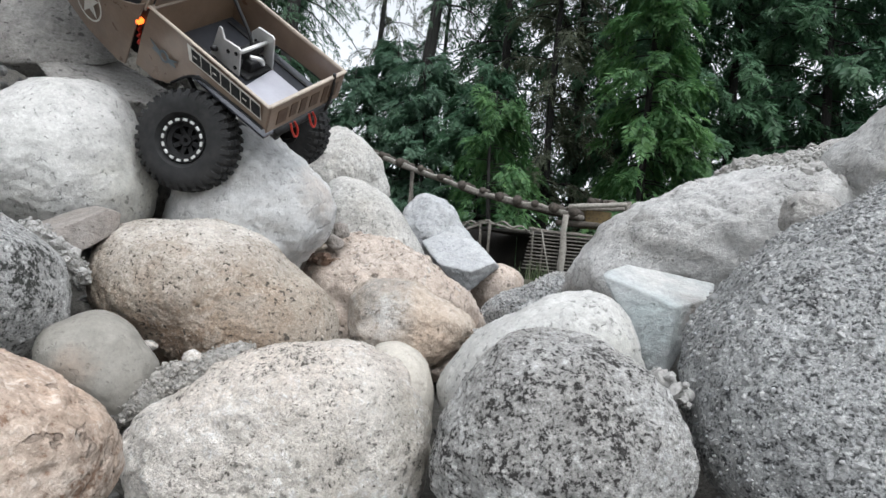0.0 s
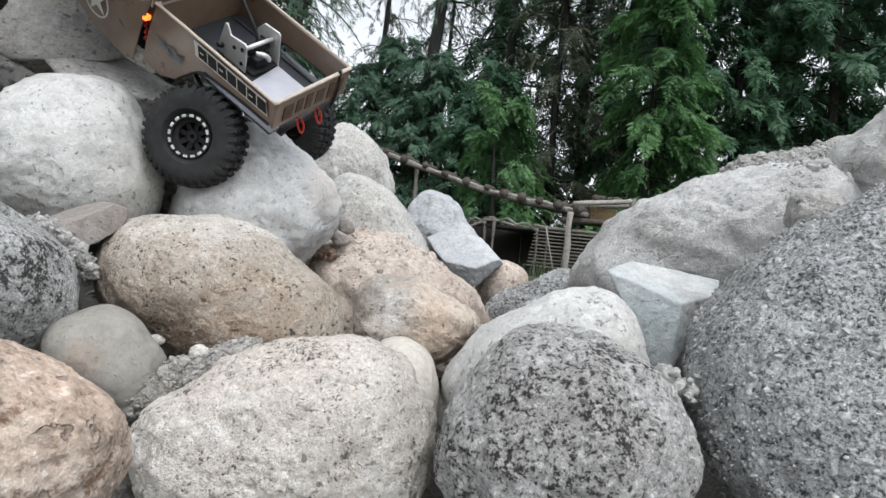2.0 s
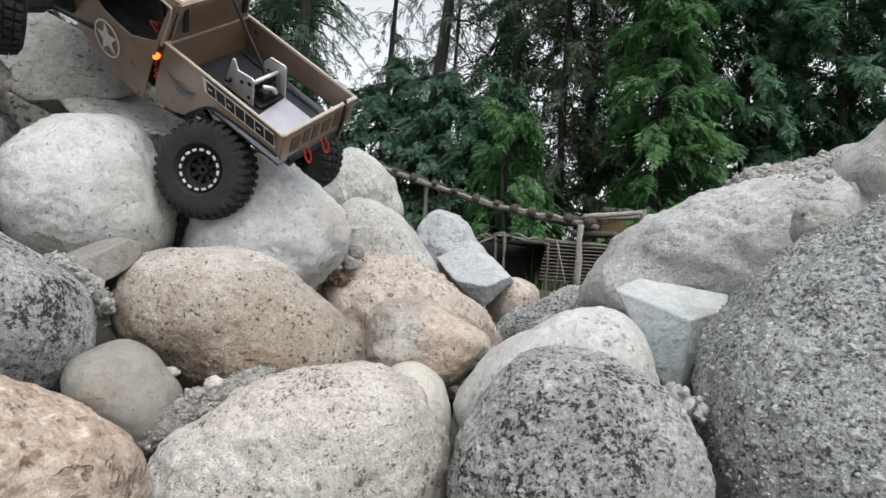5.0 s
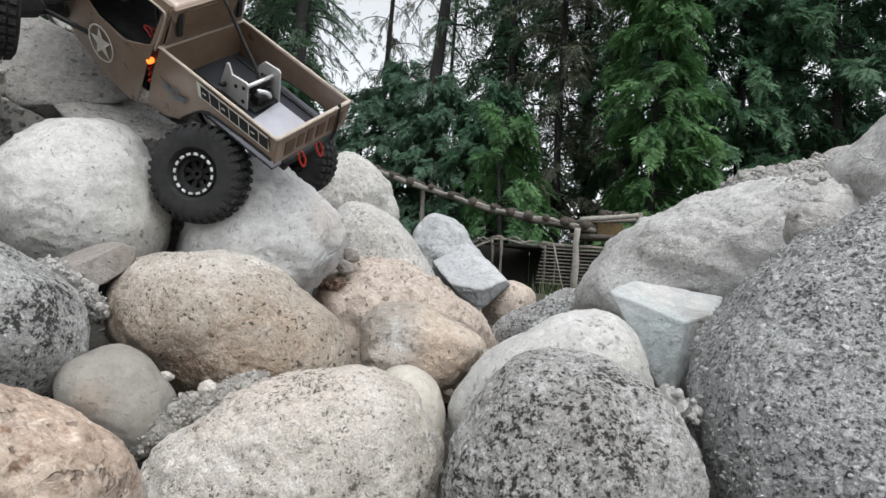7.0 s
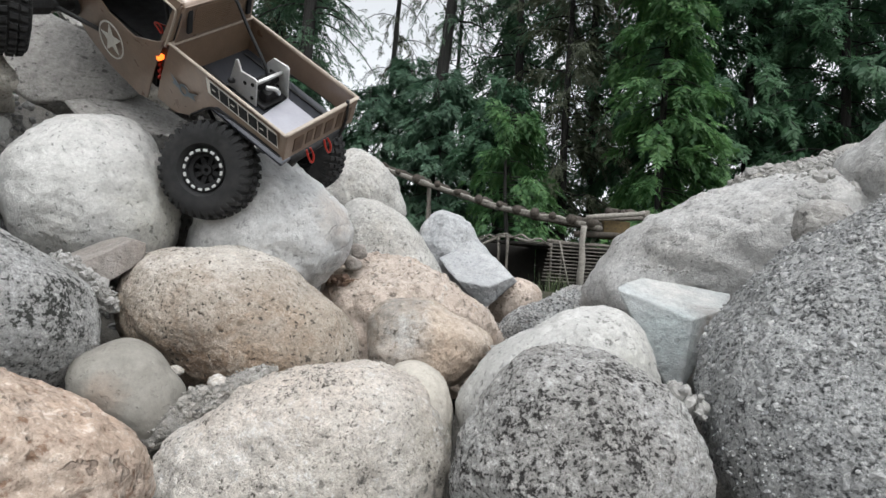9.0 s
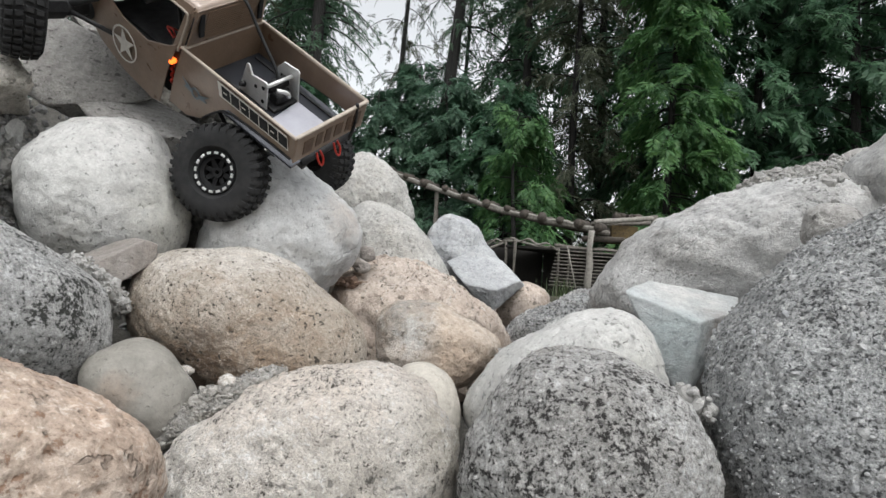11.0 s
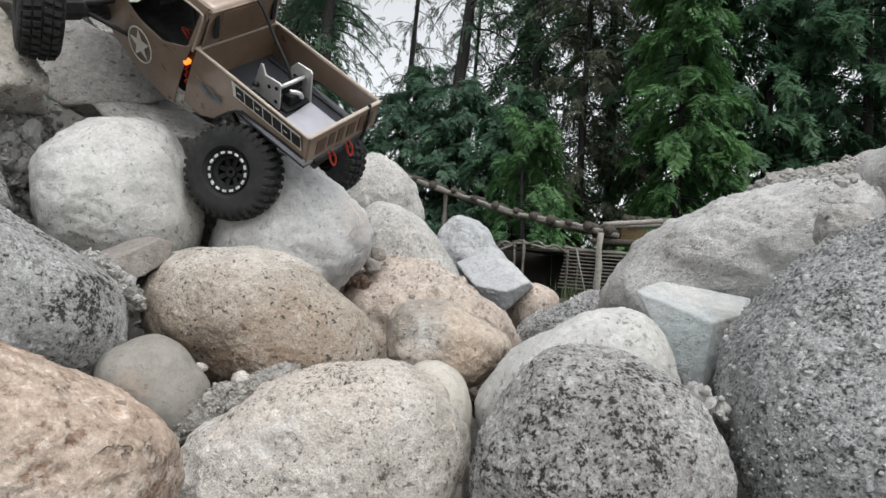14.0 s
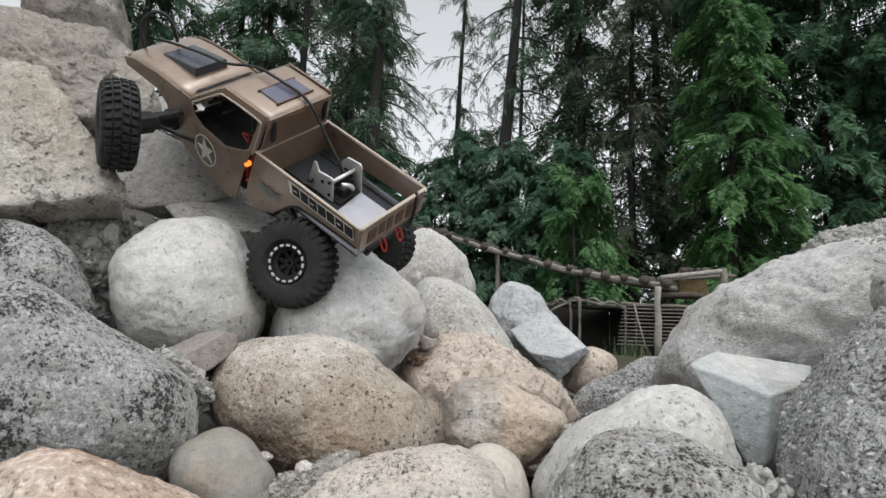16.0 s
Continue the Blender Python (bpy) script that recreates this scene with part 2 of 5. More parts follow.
def gravel_material(name, tones):
    """Loose stones, each of its own grey."""
    g = Graph(name, 0.9)
    one = g.n.new("ShaderNodeNewGeometry").outputs["Random Per Island"]
    c = g.ramp(one, *[(k / (len(tones) - 1), t) for k, t in enumerate(tones)])
    c = g.mix(0.55, c, g.ramp(g.noise(260, 4, 0.7), (0.3, 0.45), (0.7, 1.15)), "MULTIPLY")
    return g.done(c, g.bump(g.noise(320, 4), 0.0015))


M_GRIT = gravel_material("mixed_grey_grit", ((0.05, 0.05, 0.05), (0.24, 0.235, 0.225), (0.13, 0.13, 0.128), (0.32, 0.315, 0.30), (0.09, 0.09, 0.093), (0.18, 0.175, 0.162)))
M_SLOPE_GRIT = gravel_material("blue_grey_grit_grains", ((0.10, 0.101, 0.10), (0.40, 0.398, 0.39), (0.22, 0.222, 0.222), (0.46, 0.455, 0.44), (0.31, 0.315, 0.318), (0.15, 0.151, 0.15), (0.36, 0.357, 0.35)))
M_APRICOT_CRUMB = gravel_material("apricot_crumbs", ((0.30, 0.24, 0.20), (0.52, 0.455, 0.395), (0.42, 0.345, 0.29), (0.57, 0.53, 0.48)))
M_DUSTY_CRUMB = gravel_material("dusty_grey_crumbs", ((0.22, 0.205, 0.185), (0.35, 0.332, 0.305), (0.28, 0.264, 0.24), (0.40, 0.38, 0.35)))
M_RUST_DIRT = gravel_material("reddish_brown_dirt", ((0.10, 0.06, 0.042), (0.22, 0.15, 0.11), (0.15, 0.095, 0.068), (0.26, 0.20, 0.16)))
M_CRUMB = gravel_material("pale_crumbled_rock", ((0.24, 0.235, 0.22), (0.37, 0.36, 0.345), (0.30, 0.29, 0.275), (0.42, 0.41, 0.39)))


def ground_material():
    """Stony dirt round the rocks that gives way to dark leaf litter in the woods."""
    g = Graph("dirt_and_leaf_litter", 0.95)
    grit = g.noise(160, 5, 0.75)
    dirt = g.mix(g.ramp(grit, (0.35, 0.0), (0.65, 1.0)), (0.06, 0.055, 0.048), (0.17, 0.16, 0.145))
    litter = g.mix(g.ramp(g.noise(45, 6, 0.75, 5), (0.35, 0.0), (0.65, 1.0)), (0.022, 0.020, 0.012), (0.065, 0.058, 0.032))
    away = g.n.new("ShaderNodeVectorMath")
    away.operation = "DISTANCE"
    g.l.new(g.coord, away.inputs[0])
    away.inputs[1].default_value = (-0.1, 0.9, 0.2)
    far = g.ramp(g.math("ADD", g.math("MULTIPLY", away.outputs["Value"], 0.25), g.math("MULTIPLY", g.noise(2.2, 5, 0.65), 0.25)), (0.45, 0.0), (0.63, 1.0))
    litter = g.mix(g.ramp(g.noise(1.1, 6, 0.7, 8), (0.45, 0.0), (0.62, 0.7)), litter, (0.035, 0.048, 0.020))
    return g.done(g.mix(far, dirt, litter), g.bump(grit, 0.006))


M_DIRT = ground_material()

# ---- shaping helpers ----
def mesh_of(name, verts, faces, material, smooth=True):
    me = bpy.data.meshes.new(name)
    me.from_pydata(verts, [], faces)
    me.materials.append(material)
    me.polygons.foreach_set("use_smooth", [smooth] * len(me.polygons))
    me.update()
    return me


def smooth_step(a, b, x):
    k = np.clip((x - a) / (b - a), 0, 1)
    return k * k * (3 - 2 * k)


def ground_height(x, y):
    """The rock pile's bed: a gully that climbs away from the eye, banks on both sides, level woodland beyond."""
    bed = 0.06 + 0.13 * np.clip(y - 0.5, 0, 2.2)
    left = 0.62 * np.clip(-x - 0.22, 0, 1.0) * smooth_step(0.1, 0.9, y) * (1 - smooth_step(1.8, 3.4, y)) * (1 - smooth_step(1.4, 3.6, -x))
    right = 0.55 * np.clip(x - 0.34, 0, 0.8) * smooth_step(0.0, 0.6, y) * (1 - smooth_step(1.6, 3.2, y)) * (1 - smooth_step(1.3, 3.4, x))
    return bed + left + right + 0.08 * smooth_step(2.6, 4.5, y)


# ---- the ground, one sheet out to the horizon ----
def build_ground():
    s = np.linspace(-1, 1, 150)
    xs = np.sign(s) * (3.0 * np.abs(s) + 400 * np.abs(s) ** 9)
    ys = 1.2 + np.sign(s) * (4.0 * np.abs(s) + 400 * np.abs(s) ** 9)
    n = len(s)
    verts = []
    for y, x in product(ys, xs):
        h = float(ground_height(x, y)) + 0.018 * noise.fractal(Vector((x * 5, y * 5, 0)), 0.8, 2.1, 4)
        verts.append((x, y, h))
    faces = [(j * n + i, j * n + i + 1, (j + 1) * n + i + 1, (j + 1) * n + i) for j in range(n - 1) for i in range(n - 1)]
    return tagged(new("ground", mesh_of("ground", verts, faces, M_DIRT)), "grey stony dirt between the boulders and under the trees", "ground", kind="structure")


build_ground()

# ---- boulders ----
def sphere_dirs(level):
    bm = bmesh.new()
    bmesh.ops.create_icosphere(bm, subdivisions=level, radius=1.0)
    v = np.array([p.co[:] for p in bm.verts])
    f = [[p.index for p in q.verts] for q in bm.faces]
    bm.free()
    return v, f


BALLS = {k: sphere_dirs(k) for k in (5, 6, 7)}


def boulder(label, at, turn, reach, deep, material, full=2.3, facets=0, bite=0.12, rough=0.02, lumps=7.0, lean=0.0, seed=1, level=6, name="boulder", cuts=(), crag=0.0, planes=(), edge=22, pitted=1.0):
    """A stone with its middle section reaching so far in twelve directions, as thick as deep to both sides, broken by flat
    facets and roughened. full: 2 is round, 4 is blocky; lean: how much it leans back with height; cuts: planes that trim it; crag: how deeply it is broken into blocks.
    planes: an angular rock instead, bounded by flat faces (normal and distance), whose edges are the sharper the higher edge is."""
    u, faces = BALLS[level]
    rng = np.random.default_rng(seed)
    if planes:
        face = np.array(planes)
        face[:, :3] /= np.linalg.norm(face[:, :3], axis=1)[:, None]
        p = u / (np.maximum(u @ (face[:, :3] / face[:, 3:]).T, 0) ** edge).sum(1)[:, None] ** (1 / edge)
        r = np.linalg.norm(p, axis=1)
    else:
        flat = np.hypot(u[:, 0], u[:, 2])
        k = (np.arctan2(u[:, 2], u[:, 0]) / (2 * np.pi) * 12) % 12
        i, f = k.astype(int) % 12, k % 1
        r = np.array(reach)
        a, b, c, d = r[(i - 1) % 12], r[i], r[(i + 1) % 12], r[(i + 2) % 12]
        side = b + 0.5 * f * (c - a + f * (2 * a - 5 * b + 4 * c - d + f * (3 * (b - c) + d - a)))
        t = 1 / ((flat ** full + np.abs(u[:, 1]) ** full) ** (1 / full))
        p = np.stack([u[:, 0] * t * side, u[:, 1] * t * deep, u[:, 2] * t * side], 1)
    for _ in range(facets):
        n = rng.normal(0, 1, 3) * (1, 1.5, 1)
        n[1] = -abs(n[1])
        n /= np.linalg.norm(n)
        far = p @ n
        over = np.maximum(far - far.max() * (1 - bite * rng.uniform(0.4, 1.3)), 0)
        p -= 0.93 * over[:, None] * n
    for nx, ny, nz, far in cuts:
        n = np.array((nx, ny, nz)) / math.hypot(nx, ny, nz)
        p -= 0.95 * np.maximum(p @ n - far, 0)[:, None] * n
    p[:, 1] += lean * p[:, 2]
    size = float(r.mean())
    out = p / np.linalg.norm(p, axis=1)[:, None]
    wave, base = lumps / (size * 7), Vector((seed * 3.7, seed * 1.3, 0))
    move = np.array([noise.fractal(Vector(q) * wave * 2.2 + base, 0.9, 2.0, 5) for q in p])
    if facets:
        ridge = np.array([noise.hetero_terrain(Vector(q) * wave * 1.4 - base, 0.7, 2.2, 4, 0.7) for q in p])
        move = move + 0.55 * (ridge - ridge.mean())
    p += (rough * size * 2.0 * move)[:, None] * out
    if crag:
        step = np.empty(len(p))
        for k, q in enumerate(p):
            w = Vector(q) * (3.0 / size) * Vector((1, 1, 1.5)).length / 2 + 0.35 * noise.noise_vector(Vector(q) * (9.0 / size))
            near, cells = noise.voronoi(w + base)
            step[k] = noise.noise(cells[0] * 7.3) - 1.1 * math.exp(-(near[1] - near[0]) / 0.07) + 0.35 * noise.fractal(w * 4.0, 0.8, 2.1, 4)
        p += (crag * size * step)[:, None] * out
    fine = np.array([noise.fractal(Vector(q) * 95 + base, 0.55, 2.1, 3) for q in p])
    p += (0.0013 * fine * min(1.6, rough / 0.02))[:, None] * out
    if level == 7:  # a near boulder, weathered into pits and grains
        pit = np.array([max(0.0, noise.noise(Vector(q) * 150 - base) - 0.22) for q in p])
        dent = np.array([max(0.0, noise.noise(Vector(q) * 38 + base) - 0.30) for q in p])
        p -= (0.0050 * pitted * pit + 0.005 * pitted * dent)[:, None] * out
    ob = new(name, mesh_of(name, p.tolist(), faces, material))
    ob.matrix_world = pose(*at, turn[0], 0, turn[1])
    return tagged(ob, label, "rock" if name != "boulder" else "boulder", "boulders of the pile")


boulder("round whitish boulder with faint greenish stains",
        (-0.558, 0.896, 0.472), (6.3, 31.2), (0.121, 0.114, 0.125, 0.12, 0.116, 0.118, 0.112, 0.112, 0.121, 0.12, 0.128, 0.138), 0.13, M_WHITE, rough=0.020)
boulder("pale peaked boulder worn smooth, under the truck's wheel",
        (-0.321, 1.014, 0.452), (5.0, 17.8), (0.137, 0.112, 0.103, 0.117, 0.131, 0.128, 0.12, 0.137, 0.129, 0.118, 0.12, 0.131), 0.13, M_PEAK, rough=0.026, full=2.5, facets=3, bite=0.07, seed=2)
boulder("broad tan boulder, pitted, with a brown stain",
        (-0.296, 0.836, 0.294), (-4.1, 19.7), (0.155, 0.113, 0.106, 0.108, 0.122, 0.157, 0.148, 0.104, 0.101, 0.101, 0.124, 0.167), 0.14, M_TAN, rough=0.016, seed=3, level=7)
boulder("small smooth grey-brown egg-shaped stone",
        (-0.343, 0.639, 0.234), (-9.6, 28.3), (0.062, 0.052, 0.054, 0.057, 0.055, 0.058, 0.051, 0.039, 0.037, 0.045, 0.065, 0.066), 0.06, M_EGG, rough=0.008, seed=4, name='stone')
boulder("pinkish coarse-grained granite boulder close to the ground",
        (-0.286, 0.364, 0.232), (-14.0, 36.2), (0.099, 0.072, 0.059, 0.064, 0.087, 0.092, 0.074, 0.068, 0.062, 0.068, 0.079, 0.098), 0.1, M_PINK, rough=0.02, seed=5, level=7)
boulder("large speckled grey granite boulder with dark lichen",
        (-0.526, 0.61, 0.331), (-3.1, 38.9), (0.134, 0.09, 0.079, 0.091, 0.138, 0.152, 0.128, 0.115, 0.112, 0.117, 0.133, 0.161), 0.13, M_GREY, rough=0.02, seed=6, level=7, pitted=0.8)
boulder("large pale granite boulder, flat-topped, with fine dark specks",
        (-0.162, 0.66, 0.162), (-15.8, 14.2), (0.161, 0.161, 0.133, 0.105, 0.097, 0.108, 0.134, 0.126, 0.103, 0.102, 0.111, 0.15), 0.12, M_PALE, rough=0.024, full=2.7, facets=3, bite=0.06, seed=7, level=7, pitted=0.8)
boulder("domed granite boulder with coarse black and white specks",
        (0.122, 0.584, 0.208), (-13.9, -10.9), (0.113, 0.103, 0.102, 0.104, 0.111, 0.111, 0.115, 0.128, 0.114, 0.094, 0.101, 0.115), 0.11, M_SPECK, rough=0.022, facets=3, bite=0.06, seed=8, level=7, pitted=0.9)
SLOPE_RIGHT = boulder("huge grey boulder with a rough gravelly sloping face",
        (0.382, 0.627, 0.317), (-2.4, -30.4), (0.144, 0.17, 0.222, 0.146, 0.122, 0.112, 0.127, 0.136, 0.155, 0.17, 0.160, 0.154), 0.15, M_SLOPE, rough=0.025, lean=0.45, seed=9)
BANK = boulder("large light grey boulder with a broad sloping back",
        (0.439, 1.031, 0.459), (5.5, -22.6), (0.232, 0.214, 0.132, 0.099, 0.099, 0.122, 0.193, 0.271, 0.216, 0.176, 0.179, 0.216), 0.17, M_BANK, rough=0.032, facets=4, bite=0.09, seed=10, lumps=9.0)
WEDGE = boulder("wedge-shaped blue-grey rock with a flat whitish top",
        (0.274, 0.788, 0.345), (-1.0, -18.2), None, 0.09, M_WEDGE, rough=0.010, seed=11, name='rock', crag=0.006, edge=40,
        planes=((0.24, -0.36, 0.9, 0.0216), (-0.24, -0.97, -0.05, 0.0443), (0.84, -0.52, -0.15, 0.0402), (-0.88, 0, -0.47, 0.0489), (0.9, 0, -0.44, 0.0452), (0.02, 0, -1, 0.0832), (-0.57, 0, 0.82, 0.0685), (0.13, 0, 0.99, 0.0443), (0, 1, 0.1, 0.09)))
boulder("small blunt brownish-grey stone set in the gravel",
        (0.445, 0.775, 0.474), (7.8, -28.9), (0.036, 0.031, 0.028, 0.027, 0.03, 0.033, 0.033, 0.038, 0.037, 0.033, 0.04, 0.041), 0.05, M_SLAB, rough=0.02, full=2.5, facets=2, bite=0.10, seed=12, name='stone')
boulder("grey rounded boulder at the top of the bank",
        (0.673, 0.912, 0.583), (11.1, -35.7), (0.113, 0.114, 0.116, 0.106, 0.089, 0.089, 0.121, 0.121, 0.117, 0.12, 0.122, 0.113), 0.15, M_BANK, rough=0.02, facets=2, seed=13)
boulder("small rounded boulder on the crest of the bank",
        (0.72, 1.14, 0.634), (11.5, -31.7), (0.052, 0.044, 0.042, 0.042, 0.047, 0.058, 0.053, 0.043, 0.046, 0.043, 0.051, 0.054), 0.07, M_SLAB, rough=0.02, seed=14, level=5)
GRAVEL_BANK = boulder("flat boulder crusted with loose gravel",
        (0.616, 1.114, 0.539), (8.0, -28.4), (0.143, 0.139, 0.109, 0.094, 0.099, 0.135, 0.164, 0.137, 0.107, 0.095, 0.109, 0.123), 0.2, M_CRUST, rough=0.03, seed=15, crag=0.04)
boulder("pale rounded boulder wedged between others",
        (0.149, 0.705, 0.293), (-4.3, -11.6), (0.072, 0.068, 0.066, 0.059, 0.058, 0.068, 0.108, 0.165, 0.12, 0.074, 0.069, 0.085), 0.1, M_WHITE, rough=0.02, seed=16)
# dark mass added to blacken this gap, where there is only shade
boulder("dark filler added for the black shade between two boulders",
        (-0.524, 1.161, 0.465), (5.1, 23.9), (0.079, 0.074, 0.085, 0.091, 0.092, 0.093, 0.079, 0.08, 0.095, 0.102, 0.093, 0.082), 0.08, M_SOIL, rough=0.08, seed=51, lumps=12.0, name='rubble_and_shade_fill', level=5, crag=0.1)
boulder("rounded pinkish-tan boulder with a grey streak",
        (-0.039, 0.915, 0.286), (-3.8, 2.4), (0.091, 0.063, 0.054, 0.059, 0.069, 0.095, 0.09, 0.092, 0.072, 0.066, 0.068, 0.077), 0.08, M_STREAK, rough=0.024, full=2.8, facets=2, bite=0.06, seed=17, crag=0.004)
APRICOT = boulder("long apricot-coloured rock with a crumbly top",
        (-0.111, 1.181, 0.294), (-2.6, 5.3), (0.183, 0.132, 0.118, 0.125, 0.139, 0.155, 0.153, 0.175, 0.15, 0.145, 0.148, 0.198), 0.17, M_APRICOT, rough=0.03, full=2.7, facets=3, bite=0.10, seed=18, cuts=((-0.15, -0.55, 0.82, 0.135),), crag=0.022)
GAP_RUBBLE = boulder("grit and dirt filling a gap between pale boulders",
        (0.046, 0.856, 0.261), (-6.3, -2.7), (0.012, 0.018, 0.034, 0.018, 0.009, 0.008, 0.008, 0.014, 0.036, 0.024, 0.013, 0.011), 0.03, M_SOIL, rough=0.08, seed=61, lumps=14.0, name='rubble_and_shade_fill', level=5, crag=0.1)
boulder("small broken brown-grey chip under the peaked boulder",
        (-0.191, 1.067, 0.402), (2.4, 10.3), (0.017, 0.013, 0.011, 0.012, 0.014, 0.014, 0.016, 0.012, 0.013, 0.013, 0.016, 0.018), 0.014, M_CHIP, rough=0.02, full=4, facets=4, bite=0.2, seed=62, name='stone', level=5)
boulder("small broken grey chip wedged beside the peaked boulder",
        (-0.18, 1.076, 0.423), (3.4, 9.6), (0.012, 0.011, 0.013, 0.013, 0.016, 0.017, 0.013, 0.014, 0.012, 0.013, 0.014, 0.015), 0.014, M_CHIP, rough=0.02, full=4, facets=4, bite=0.2, seed=63, name='stone', level=5)
boulder("small beige rounded stone in a gap between boulders",
        (-0.036, 0.709, 0.216), (-11.2, 3.5), (0.037, 0.04, 0.05, 0.061, 0.065, 0.045, 0.037, 0.034, 0.043, 0.054, 0.054, 0.041), 0.06, M_CREAM, rough=0.012, seed=19, name='stone')
boulder("angular blue-grey rock with broken faces",
        (0.047, 1.684, 0.408), (2.0, -1.6), None, 0.1, M_SLATE, rough=0.016, seed=20, name='rock', crag=0.018, edge=30,
        planes=((0.06, -0.62, 0.79, 0.022), (-0.15, -0.86, -0.49, 0.061), (0.65, -0.6, -0.47, 0.0649), (-0.43, 0, 0.9, 0.0935), (-0.74, 0, -0.68, 0.0547), (-0.64, 0, -0.77, 0.0523), (0.68, 0, -0.74, 0.0724), (0.7, 0, 0.71, 0.067), (0.25, 0, 0.97, 0.0669), (0, 1, 0, 0.11)))
boulder("rounded blue-grey boulder standing upright",
        (-0.03, 1.903, 0.496), (4.4, 0.9), (0.1, 0.075, 0.088, 0.106, 0.124, 0.119, 0.107, 0.123, 0.129, 0.138, 0.158, 0.159), 0.13, M_SLATE, rough=0.024, facets=5, bite=0.12, full=2.7, seed=21, crag=0.012)
boulder("yellowish-tan rounded boulder far back in the pile",
        (0.154, 1.846, 0.343), (-0.2, -4.6), (0.077, 0.086, 0.077, 0.075, 0.065, 0.07, 0.071, 0.08, 0.071, 0.069, 0.058, 0.066), 0.1, M_APRICOT, rough=0.02, seed=22, level=5)
GRAVEL_DARK = boulder("dark grey rock with a coarse gravelly surface",
        (0.179, 1.248, 0.303), (-2.2, -7.9), (0.095, 0.116, 0.096, 0.064, 0.058, 0.068, 0.097, 0.106, 0.091, 0.081, 0.064, 0.069), 0.12, M_SLOPE, rough=0.03, seed=23, level=5, crag=0.03)
boulder("light grey rounded boulder at the crest of the pile",
        (-0.271, 1.49, 0.553), (7.6, 10.4), (0.124, 0.116, 0.127, 0.14, 0.13, 0.122, 0.123, 0.113, 0.138, 0.135, 0.151, 0.14), 0.14, M_CREST, rough=0.03, full=2.6, facets=3, bite=0.10, seed=24, crag=0.008)
boulder("grey speckled rounded boulder beside the apricot rock",
        (-0.163, 1.296, 0.441), (4.0, 7.1), (0.095, 0.078, 0.079, 0.089, 0.122, 0.123, 0.124, 0.117, 0.133, 0.124, 0.137, 0.142), 0.13, M_CREST, rough=0.018, full=2.4, seed=25)
boulder("thin broken brown-grey slab wedged under a boulder",
        (-0.436, 0.72, 0.373), (1.2, 31.0), None, 0.06, M_CHIP, rough=0.010, seed=26, name='slab', crag=0.006, edge=60,
        planes=((-0.48, -0.22, 0.85, 0.0076), (0.3, -0.95, 0.02, 0.0217), (-0.33, 0, 0.94, 0.021), (0.23, 0, 0.97, 0.0371), (1, 0, -0.08, 0.0525), (0.6, 0, -0.8, 0.0298), (-0.4, 0, -0.92, 0.023), (0, 1, 0, 0.05), (-1, 0, 0, 0.09)))
boulder("long angular grey slab with a dark broken end",
        (-0.507, 0.991, 0.591), (12.1, 26.6), None, 0.13, M_SLAB, rough=0.014, seed=27, name='rock', crag=0.018, edge=34,
        planes=((0.1, -0.36, 0.93, 0.0287), (0.11, -0.8, -0.59, 0.0585), (-0.34, 0, 0.94, 0.0753), (0.41, 0, 0.91, 0.042), (0.99, 0, -0.11, 0.1021), (0.78, 0, -0.62, 0.0967), (-0.59, 0, -0.81, 0.0587), (0, 1, 0.1, 0.12)))
boulder("large flat-faced grey and tan slab high on the pile",
        (-0.636, 0.976, 0.681), (15.7, 32.5), None, 0.12, M_SLAB, rough=0.014, seed=28, name='rock', crag=0.016, edge=34,
        planes=((-0.09, -0.73, 0.68, 0.022), (0.31, 0, 0.95, 0.0653), (-0.98, 0, 0.18, 0.135), (-0.77, 0, 0.64, 0.1337), (-0.38, 0, -0.93, 0.0762), (0.54, 0, -0.84, 0.055), (0.8, 0, 0.6, 0.0796), (0.23, -0.5, -0.82, 0.065), (0, 1, 0, 0.12)))
boulder("angular grey slab at the top of the pile",
        (-0.784, 1.286, 0.889), (19.3, 31.2), (0.108, 0.064, 0.056, 0.064, 0.082, 0.120, 0.100, 0.052, 0.045, 0.045, 0.060, 0.145), 0.12, M_SLAB, rough=0.03, facets=4, bite=0.16, full=3.2, seed=29, name='rock', cuts=((0.15, -0.8, 0.6, 0.045), (0.2, -0.7, -0.7, 0.050)), crag=0.06)
RIDGE_GRAVEL = boulder("narrow ridge of crumbly conglomerate rock",
        (-0.447, 1.142, 0.647), (13.7, 21.3), (0.089, 0.062, 0.058, 0.07, 0.119, 0.127, 0.094, 0.058, 0.049, 0.053, 0.079, 0.162), 0.1, M_CRUST, rough=0.07, facets=3, seed=30, lumps=12.0, name='rock', crag=0.12)
boulder("rough grey rock at the back of the pile",
        (-0.55, 1.475, 0.793), (15.8, 20.4), (0.082, 0.057, 0.06, 0.096, 0.173, 0.187, 0.088, 0.058, 0.054, 0.068, 0.13, 0.206), 0.13, M_SLAB, rough=0.03, facets=5, bite=0.2, seed=31, level=5, name='rock', crag=0.05)
boulder("tan upright rock on the crest",
        (-0.899, 1.669, 0.987), (18.2, 28.3), (0.072, 0.076, 0.112, 0.191, 0.175, 0.086, 0.072, 0.081, 0.134, 0.201, 0.167, 0.092), 0.15, M_YELLOW, rough=0.03, facets=5, bite=0.2, seed=32, level=5, name='rock', crag=0.06)
